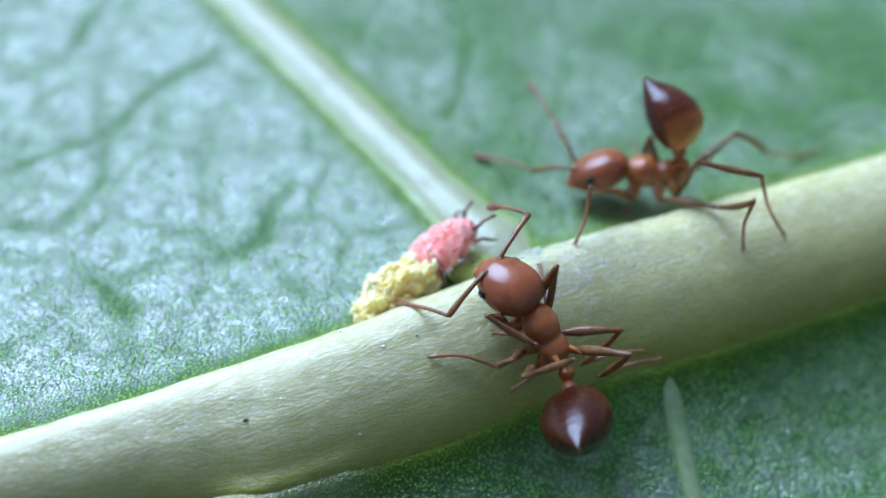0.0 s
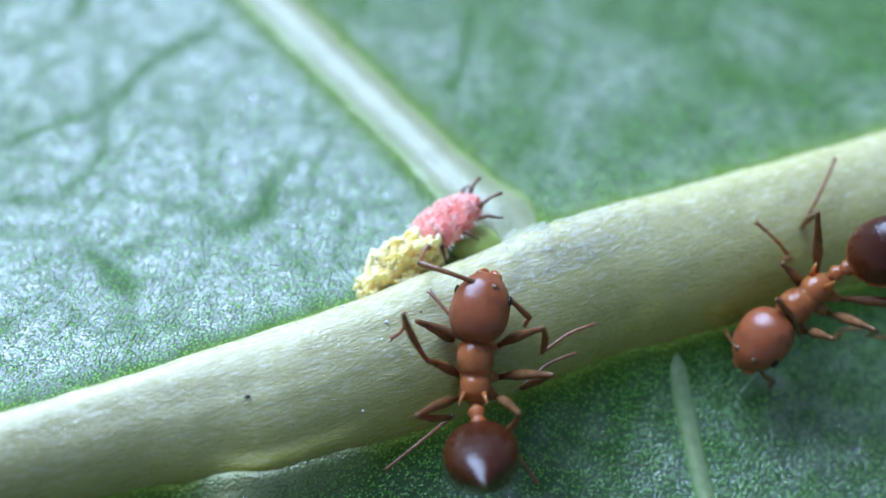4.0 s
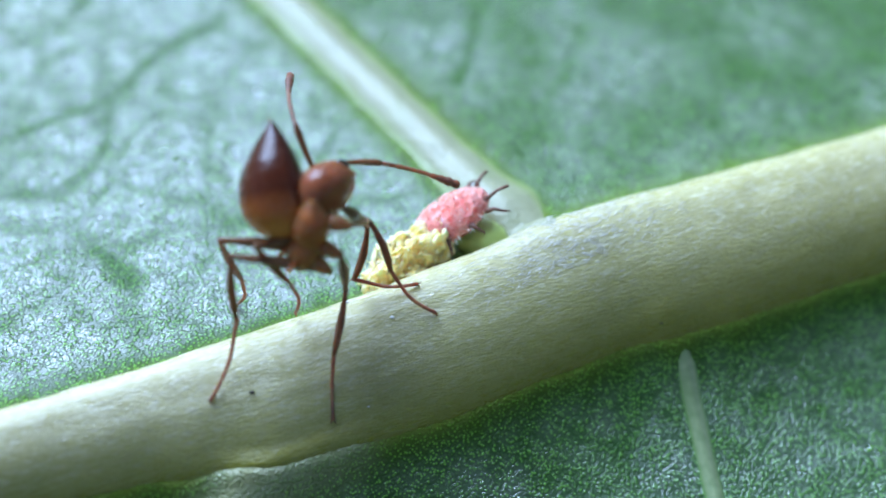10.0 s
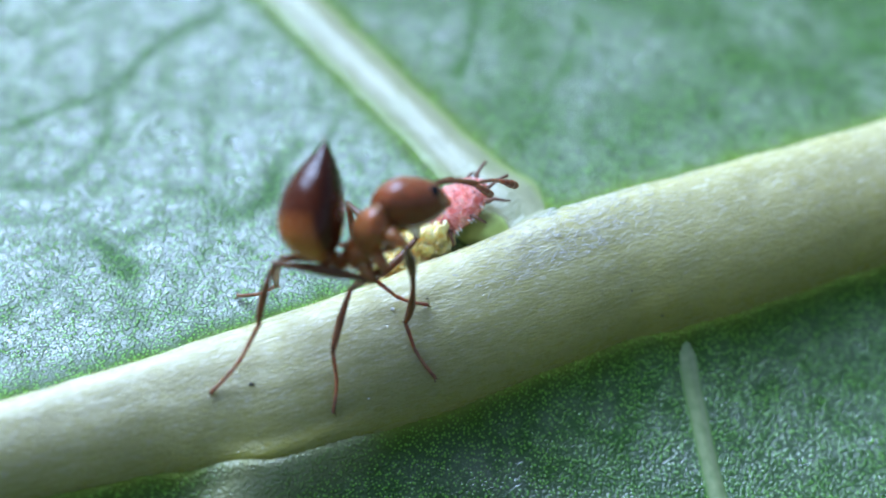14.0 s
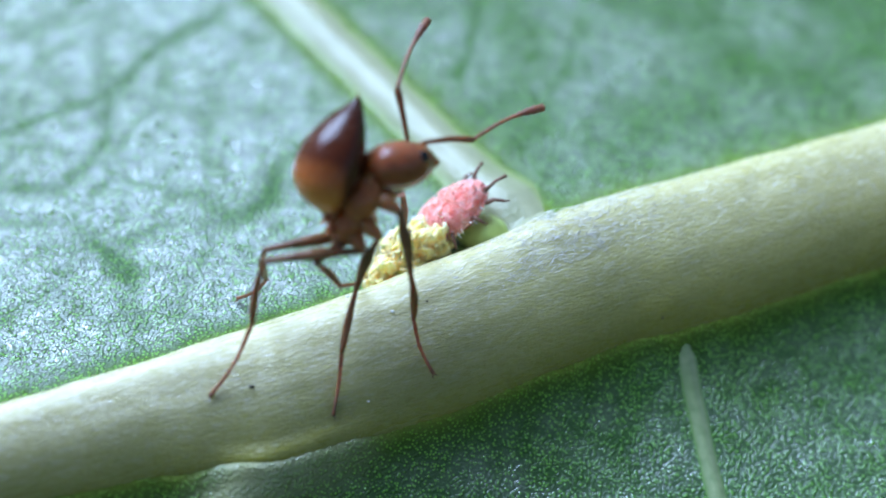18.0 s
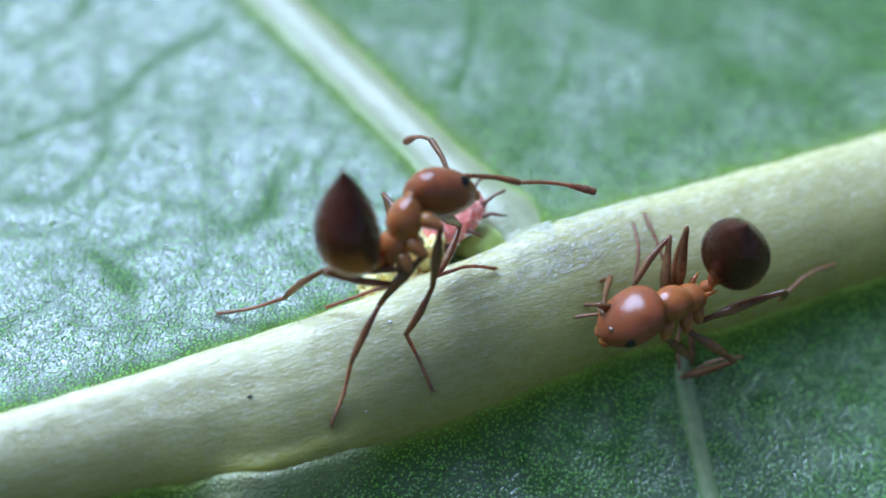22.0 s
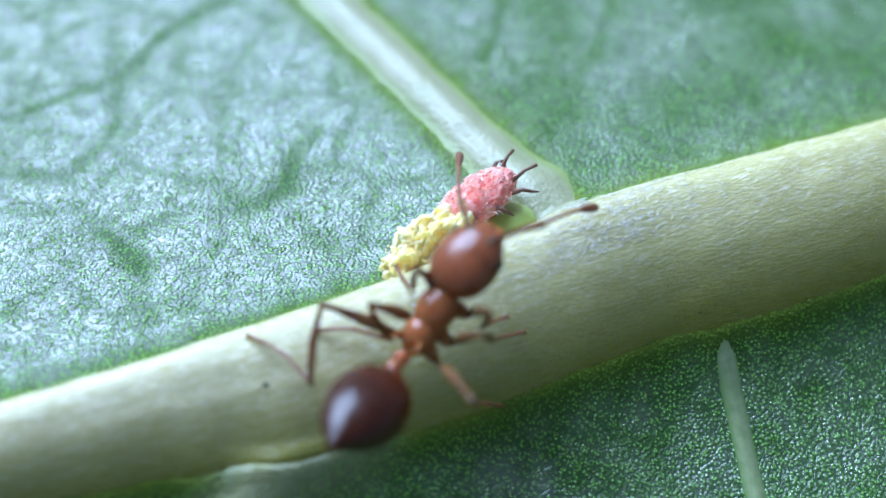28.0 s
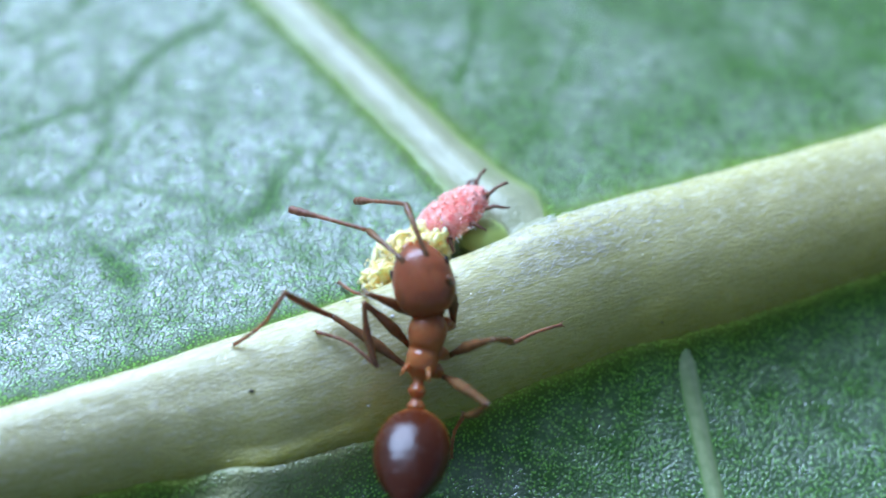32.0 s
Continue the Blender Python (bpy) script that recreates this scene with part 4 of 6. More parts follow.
    (17, -1.34, -1.78, 2.05, -0.98, -1.27, 2.78, -0.23, -0.83, 2.47, -1.47, -1.62, 2.43, -1.19, -0.59, 3.5, -2.04, -1.47, 2.88, -0.5, -1.85, 1.57, -0.1, -2.46, -0.12, -1.19, -1.7, 1.3, -1.52, -3, -0.19, -2.29, -1.97, 2.03, -3.15, -3.01, 0.32, -0.61, -0.48, 1.69, -0.26, 0.34, 0.06, -1.53, -2.19, 1.95, -1.2, -1.14, 0.54, -2.34, -1.62, 2.02, -3.03, -1.14, 0.07, 0.33, -0.44, 3.01, 1.06, 0.5, 2.86, -0.85, -0.24, 3.01, -1.06, 0.49, 3.94),
    (18, -1.38, -1.68, 2.11, -0.88, -1.28, 2.82, -0.16, -0.76, 2.58, -1.45, -1.55, 2.51, -1.1, -0.59, 3.51, -2.01, -1.43, 2.93, -0.49, -1.86, 1.59, -0.1, -2.46, -0.12, -1.2, -1.69, 1.28, -1.52, -3, -0.19, -2.43, -2.07, 2.24, -3.15, -3.01, 0.32, -0.56, -0.49, 1.63, -0.28, 0.18, 0.22, -1.6, -2.03, 2.05, -1.2, -1.14, 0.54, -2.19, -1.94, 2.37, -3.03, -1.14, 0.07, 0.41, -0.4, 2.62, 1.4, 0.28, 2.57, -0.6, -0.07, 3.26, -0.2, 1.03, 3.51),
    (19, -1.32, -1.75, 2.06, -0.98, -1.37, 2.87, -0.18, -0.96, 2.69, -1.48, -1.55, 2.41, -1.17, -0.59, 3.5, -2.05, -1.55, 2.9, -0.46, -1.92, 1.64, -0.1, -2.46, -0.12, -1.2, -1.89, 1.27, -1.52, -3, -0.19, -2.27, -1.99, 2.04, -3.15, -3.01, 0.32, -0.57, -0.57, 1.74, -0.26, 0.34, 0.06, -1.58, -2.13, 2.02, -1.2, -1.14, 0.54, -2.32, -1.62, 2.04, -3.03, -1.14, 0.07, 0.41, -0.68, 2.67, 1.21, 0, 2.08, -0.73, -0.31, 3.25, -0.8, 0.65, 3.98),
    (19.5, -1.08, -1.56, 2.09, -0.58, -1.38, 2.87, 0.07, -0.82, 2.54, -1.12, -1.65, 2.53, -0.9, -0.67, 3.58, -1.67, -1.29, 2.98, -0.38, -1.82, 1.58, -0.1, -2.46, -0.12, -1.03, -2.08, 1.32, -1.52, -3, -0.19, -1.99, -1.44, 2.13, -2.83, -1.5, 0.12, -0.24, -0.52, 1.78, 0.13, 0.39, 0.07, -1.29, -1.17, 1.39, -0.9, -0.41, 0.09, -1.97, -1.01, 1.8, -2.6, -0.5, 0.05, 0.71, -0.57, 2.66, 1.55, -0.05, 1.97, -0.35, 0.09, 2.65, -0.37, 1.29, 2.63),
    (20, -0.85, -1.32, 2.1, -0.29, -0.98, 2.8, 0.55, -0.71, 2.56, -0.97, -1.47, 2.5, -1.07, -0.46, 3.61, -1.33, -0.76, 2.98, -0.29, -1.7, 1.6, -0.1, -2.46, -0.12, -0.95, -1.8, 1.47, -1.52, -3, -0.19, -2.04, -1.45, 2.54, -2.78, -1.58, 0.08, 0.01, -0.24, 1.72, 0.13, 0.39, 0.07, -1.17, -0.73, 1.55, -0.57, 0.07, 0.06, -1.71, -0.64, 1.78, -2.17, -0.06, 0.05, 1.16, -0.22, 2.94, 1.99, 0.61, 2.71, 0.6, 0.17, 2.24, 0.98, 0.89, 1.35),
    (20.5, -1.08, -1.36, 1.89, -0.38, -0.88, 2.32, 0.37, -0.46, 1.99, -1.24, -1.68, 2.16, -2.12, -1.93, 3.3, -1.39, -0.69, 2.73, -0.37, -1.55, 1.16, -0.1, -2.46, -0.12, -1.09, -1.75, 1.09, -1.52, -3, -0.19, -2.03, -1.62, 2.14, -2.79, -2.02, 0.61, -0.1, -0.21, 1.19, 0.24, -0.05, 0.11, -1.16, -0.3, 1.41, -0.73, 0.34, 0.06, -1.8, -0.44, 1.39, -2.17, -0.06, 0.05, 0.94, -0.04, 1.95, 1.75, 0.52, 1.26, 0.14, 0.49, 1.76, 0.59, 1.34, 1.04),
    (21, -1.28, -1.46, 1.79, -0.65, -0.91, 2.27, 0.16, -0.59, 1.98, -1.58, -1.68, 2.06, -2.29, -1.78, 3.36, -1.63, -0.81, 2.67, -0.42, -2.33, 2.06, -0.1, -2.46, -0.12, -1.28, -1.54, 0.96, -1.52, -3, -0.19, -2.35, -1.69, 2.07, -2.76, -1.63, 0.1, 0.03, -1.63, 2.3, 0.2, -1.05, 0.67, -1.03, -0.18, 1.72, -0.78, 0.59, 0.05, -1.88, -0.37, 1.2, -2.17, -0.06, 0.05, 0.85, -0.31, 2.14, 1.5, 0.62, 1.75, 0.35, 0.27, 1.8, 0.9, 0.89, 0.93),
    (22, -0.74, -1.52, 1.67, -0.33, -1.03, 2.38, 0.45, -0.68, 2.03, -0.96, -1.8, 1.95, -1.23, -1.51, 3.38, -1.41, -1.11, 2.48, -0.1, -1.64, 1.24, -0.1, -2.46, -0.12, -0.9, -1.55, 1.11, -1.52, -3, -0.19, -1.75, -1.35, 2.26, -3.3, -1.22, 0.06, 0.27, -0.48, 1.19, 0.81, -0.86, 0.67, -0.81, -0.27, 1.63, -0.52, 0.51, 0.06, -1.47, -1.91, 1.86, -1.62, -1.54, 0.63, 1.11, -0.46, 2.07, 2.22, -0.26, 1.67, -0.11, 0.21, 2.19, -0.5, 1, 1.38),
    (22.5, -0.98, -1.72, 1.63, -0.75, -1.57, 2.54, -0.22, -1.08, 1.98, -1.06, -2.06, 1.92, -1.51, -2.47, 3.25, -1.78, -1.95, 2.36, -0.22, -1.96, 1.32, -0.1, -2.46, -0.12, -0.99, -2.01, 1.01, -1.52, -3, -0.19, -1.82, -1.65, 1.84, -3.14, -1.6, 0.11, -0.19, -0.93, 1.34, 0.13, -1.01, 0.68, -0.96, -0.51, 1.23, -0.73, -0.07, 0.07, -1.43, -2.25, 2.23, -1.62, -1.54, 0.63, 0.27, -0.79, 2.23, 1.17, -0.06, 1.92, -0.41, -0.5, 2.26, -0.19, 0.57, 1.75),
    (23, -1.08, -1.87, 1.68, -1.05, -1.72, 2.62, -0.42, -1.14, 2.25, -1.1, -2.23, 1.93, -1.65, -1.91, 3.27, -1.9, -2.33, 2.24, -0.25, -2.15, 1.56, -0.1, -2.46, -0.12, -1.06, -2.75, 1.93, -1.52, -3, -0.19, -1.94, -1.96, 1.87, -2.87, -2.27, 0.62, -0.43, -0.94, 1.58, -0.31, -1.28, 0.65, -0.91, -2.4, 2.13, -0.76, -1.35, 0.66, -1.41, -2.44, 2.35, -1.62, -1.54, 0.63, -0.05, -0.75, 2.54, 0.62, 0.04, 1.93, -0.37, -0.51, 2.13, 0.06, 0.31, 1.36),
    (23.5, -0.86, -1.65, 1.74, -0.44, -1.6, 2.59, 0.22, -1.1, 2.2, -0.88, -1.99, 2.04, -0.71, -0.96, 3.06, -1.54, -1.49, 2.6, 0.11, -1.89, 1.31, 0.44, -2.23, -0.08, -0.96, -2.18, 1.06, -1.52, -3, -0.19, -1.76, -1.74, 2.06, -2.87, -2.27, 0.62, 0.03, -0.81, 1.46, 0.12, -1.08, 0.67, -0.91, -2.26, 2.11, -0.53, -1.18, 0.66, -1.45, -1.96, 2.34, -1.62, -1.54, 0.63, 0.65, -0.64, 1.98, 1.42, -0.47, 1.07, -0.05, -0.18, 2.18, -0.38, 0.68, 1.41),
    (24, -0.6, -1.57, 1.74, -0.13, -1.38, 2.55, 0.73, -1.13, 2.32, -0.84, -1.65, 2.1, -0.35, -0.64, 3.12, -1.17, -1.16, 2.64, 0.38, -1.68, 1.33, 0.56, -2.12, -0.14, -0.74, -2.23, 1.17, -1.52, -3, -0.19, -1.84, -1.59, 2.23, -2.87, -2.27, 0.62, 0.37, -0.9, 1.25, 0.48, -0.98, 0.65, -0.99, -1.85, 1.87, -0.17, -0.79, 0.6, -1.53, -1.15, 2.01, -1.64, -1.12, 0.09, 1.22, -0.88, 2.11, 2.3, -0.86, 1.58, -0.16, -0.51, 2.76, -0.46, 0.45, 2.1),
    (24.5, -1.21, -2.17, 1.35, -0.95, -1.26, 1.39, -0.13, -0.93, 1.67, -1.55, -2.43, 1.21, -2.73, -3.24, 0.94, -1.09, -1.75, 2.37, 0.01, -1.77, 1.5, 0.38, -1.87, 0.25, 0.19, -1.96, 0.94, 0.78, -1.87, 0.14, -0.3, -3.11, 1.57, 0.36, -2.53, -0.42, -1.2, -0.42, 0.54, -1.25, 0.1, 0.05, -2.07, -1.55, 1.71, -2.39, -0.79, 0.06, -1.86, -2.12, 2.22, -2.87, -2.28, 0.62, 0.13, -0.45, 1.8, 0.56, 0.37, 1.04, -0.62, -0.11, 2.07, -0.23, 1.02, 1.93),
    (26.5, -1.11, -2.36, 1.21, -0.85, -1.45, 1.18, -0.36, -0.86, 1.69, -1.35, -2.69, 1.02, -2.09, -3.94, 1.12, -0.97, -1.87, 2.19, -0.24, -1.9, 1.62, 0.06, -0.67, 0.59, 0.06, -2.65, 1.15, 0.78, -1.87, 0.14, -0.33, -3.42, 1.39, 0.36, -2.53, -0.42, -1.51, -1.14, 1.57, -1.2, -0.34, 0.07, -1.81, -2.14, 1.68, -2.44, -1.84, 0.61, -1.93, -2.42, 1.99, -2.87, -2.28, 0.62, 0.31, -1.48, 1.57, 1.38, -1.03, 1.28, -0.74, -0.31, 1.3, -1.22, 0.42, 0.48),
    (27, -1.12, -2.37, 1.21, -0.95, -1.45, 1.4, -0.62, -0.76, 2.04, -1.36, -2.8, 0.96, -2.05, -4.12, 0.97, -1.05, -2, 2.31, -0.08, -1.77, 1.61, 0.05, -0.9, 0.67, 0, -2.63, 1.23, 0.78, -1.87, 0.14, -0.35, -3.32, 1.54, 0.36, -2.53, -0.42, -1.14, -0.94, 1.7, -1.47, -0.3, 0.06, -1.82, -2.19, 1.79, -2.34, -2.06, 0.62, -1.95, -2.4, 2.05, -2.87, -2.28, 0.62, 0.24, -1.32, 1.95, 1.42, -1.53, 1.91, -1.15, -0.34, 1.73, -1.05, 0.86, 1.7),
    (27.5, -1.06, -2.54, 1.07, -0.72, -1.66, 1.23, -0.36, -0.89, 1.58, -1.23, -2.89, 0.85, -1.59, -4.23, 1.31, -0.95, -2.26, 2.13, -0.13, -2, 1.67, 0.05, -0.9, 0.67, 0.09, -2.8, 1.2, 0.78, -1.87, 0.14, -0.25, -3.45, 1.43, 0.36, -2.53, -0.42, -0.93, -1.18, 1.64, -1.05, -0.45, 0.08, -1.68, -2.24, 1.62, -2.34, -2.06, 0.62, -1.92, -2.4, 1.83, -2.87, -2.28, 0.62, 0.46, -1.18, 1.46, 1.04, -0.39, 0.77, -1.06, -0.44, 1.42, -0.97, 0.68, 1.02),
    (28, -0.75, -2.66, 0.85, -0.2, -2.02, 1.33, 0.41, -1.38, 1.9, -0.96, -3.07, 0.93, -1.58, -4.37, 1.31, -0.58, -2.48, 2.07, 0.23, -2.59, 1.58, 0.55, -1.73, 0.3, 0.16, -2.91, 1.54, 0.78, -1.87, 0.14, 0.03, -3.71, 1.37, 0.48, -2.58, -0.62, -0.58, -2.06, 1.68, -0.99, -1.05, 0.54, -1.24, -2.44, 1.54, -1.98, -2.18, 0.53, -1.9, -2.32, 1.42, -2.87, -2.28, 0.62, 1.07, -1.32, 1.79, 1.82, -0.56, 1.24, -0.11, -0.79, 1.62, -0.12, 0.36, 1.27),
    (28.3, -0.56, -2.52, 0.82, -0.01, -1.76, 0.92, 0.54, -1.03, 0.81, -0.82, -2.84, 0.63, -1.67, -4, 0.88, -0.35, -2.23, 1.87, 0.43, -2.28, 1.37, 0.78, -1.67, 0.29, 0.58, -2.6, 1.2, 1.35, -1.72, 0.09, 0.1, -3.36, 1.43, 0.48, -2.58, -0.62, -0.82, -1.63, 1.3, -1.26, -0.49, 0.08, -1.5, -1.78, 0.79, -1.98, -2.18, 0.53, -1.36, -2.52, 1.57, -2.87, -2.28, 0.62, 1.19, -0.91, 0.6, 2.38, -1.07, 0.69, -0.01, -0.42, 0.65, -0.18, 0.66, 0.17),
    (29, -0.44, -3.01, 1.08, -0.03, -2.21, 1.7, -0.19, -1.55, 2.29, -0.54, -3.38, 0.86, -0.89, -4.04, -0.42, -0.51, -3.09, 2.22, 0.17, -2.45, 2.18, 0.16, -1.15, 0.65, 0.72, -3.02, 1.71, 1.73, -1.56, 0.11, 0.39, -3.92, 1.43, 0.22, -3.14, -1.13, -0.83, -1.97, 1.94, -1.58, -0.91, 0.12, -0.74, -2.38, 1.97, -1.09, -1.02, 0.48, -1.17, -2.96, 1.93, -2.87, -2.28, 0.62, 0.76, -1.86, 2.47, 1.67, -1.12, 2.17, -0.51, -1.26, 2.9, -0.77, -0.15, 3.29),
    (30, -0.34, -2.71, 0.46, -0.12, -1.85, 1.11, -0.33, -1.18, 1.71, -0.41, -3.15, 0.2, -0.52, -4.62, 0.03, -0.44, -2.83, 1.6, 0.11, -1.82, 1.61, 0.16, -1.15, 0.65, 0.69, -2.52, 1.17, 1.73, -1.56, 0.11, 0.52, -3.22, 1.19, 0.26, -2.84, -1.02, -1.25, -1.6, 0.83, -1.83, -1.81, 0.63, -1.34, -1.69, 0.76, -1.83, -1.9, 0.62, -1.58, -1.71, 0.89, -2.87, -2.28, 0.62, 0.25, -0.89, 2.34, 0.51, -0.09, 3.2, -0.89, -1.02, 2.2, -1.66, -0.1, 2.11),
    (31, -0.35, -2.66, 0.54, -0.13, -1.86, 1.15, -0.34, -1.16, 1.77, -0.41, -3.13, 0.26, -0.53, -4.56, -0.13, -0.46, -2.8, 1.67, 0.1, -1.88, 1.66, 0.16, -1.15, 0.65, 0.69, -2.49, 1.23, 1.73, -1.56, 0.11, 0.38, -3.04, 1.42, 0.14, -2.99, -1.14, -0.82, -1.8, 1.5, -1.05, -1.63, 0.62, -1.36, -1.7, 0.8, -2.06, -2.08, 0.59, -1.58, -1.74, 0.9, -2.87, -2.28, 0.62, 0.57, -1.16, 1.57, 0.36, -0.68, 0.49, -0.95, -0.92, 2.06, -1.92, -0.23, 1.93),
    (32, -0.33, -2.72, 0.45, -0.14, -1.95, 1.03, -0.4, -1.28, 1.61, -0.37, -3.14, 0.19, -0.49, -4.62, 0.13, -0.43, -2.84, 1.58, 0.08, -1.87, 1.53, 0.16, -1.15, 0.65, 0.67, -2.56, 1.13, 1.73, -1.56, 0.11, 0.4, -3.06, 1.34, 0.13, -3.03, -1.17, -0.97, -1.91, 1.25, -1.55, -0.77, 0.1, -1.07, -1.96, 1.15, -1.76, -2.04, 0.56, -1.55, -1.87, 0.75, -2.87, -2.28, 0.62, -0.53, -0.73, 1.88, -1.29, -0.07, 1.22, -1, -1.01, 1.51, -2.13, -0.59, 1.48),
]
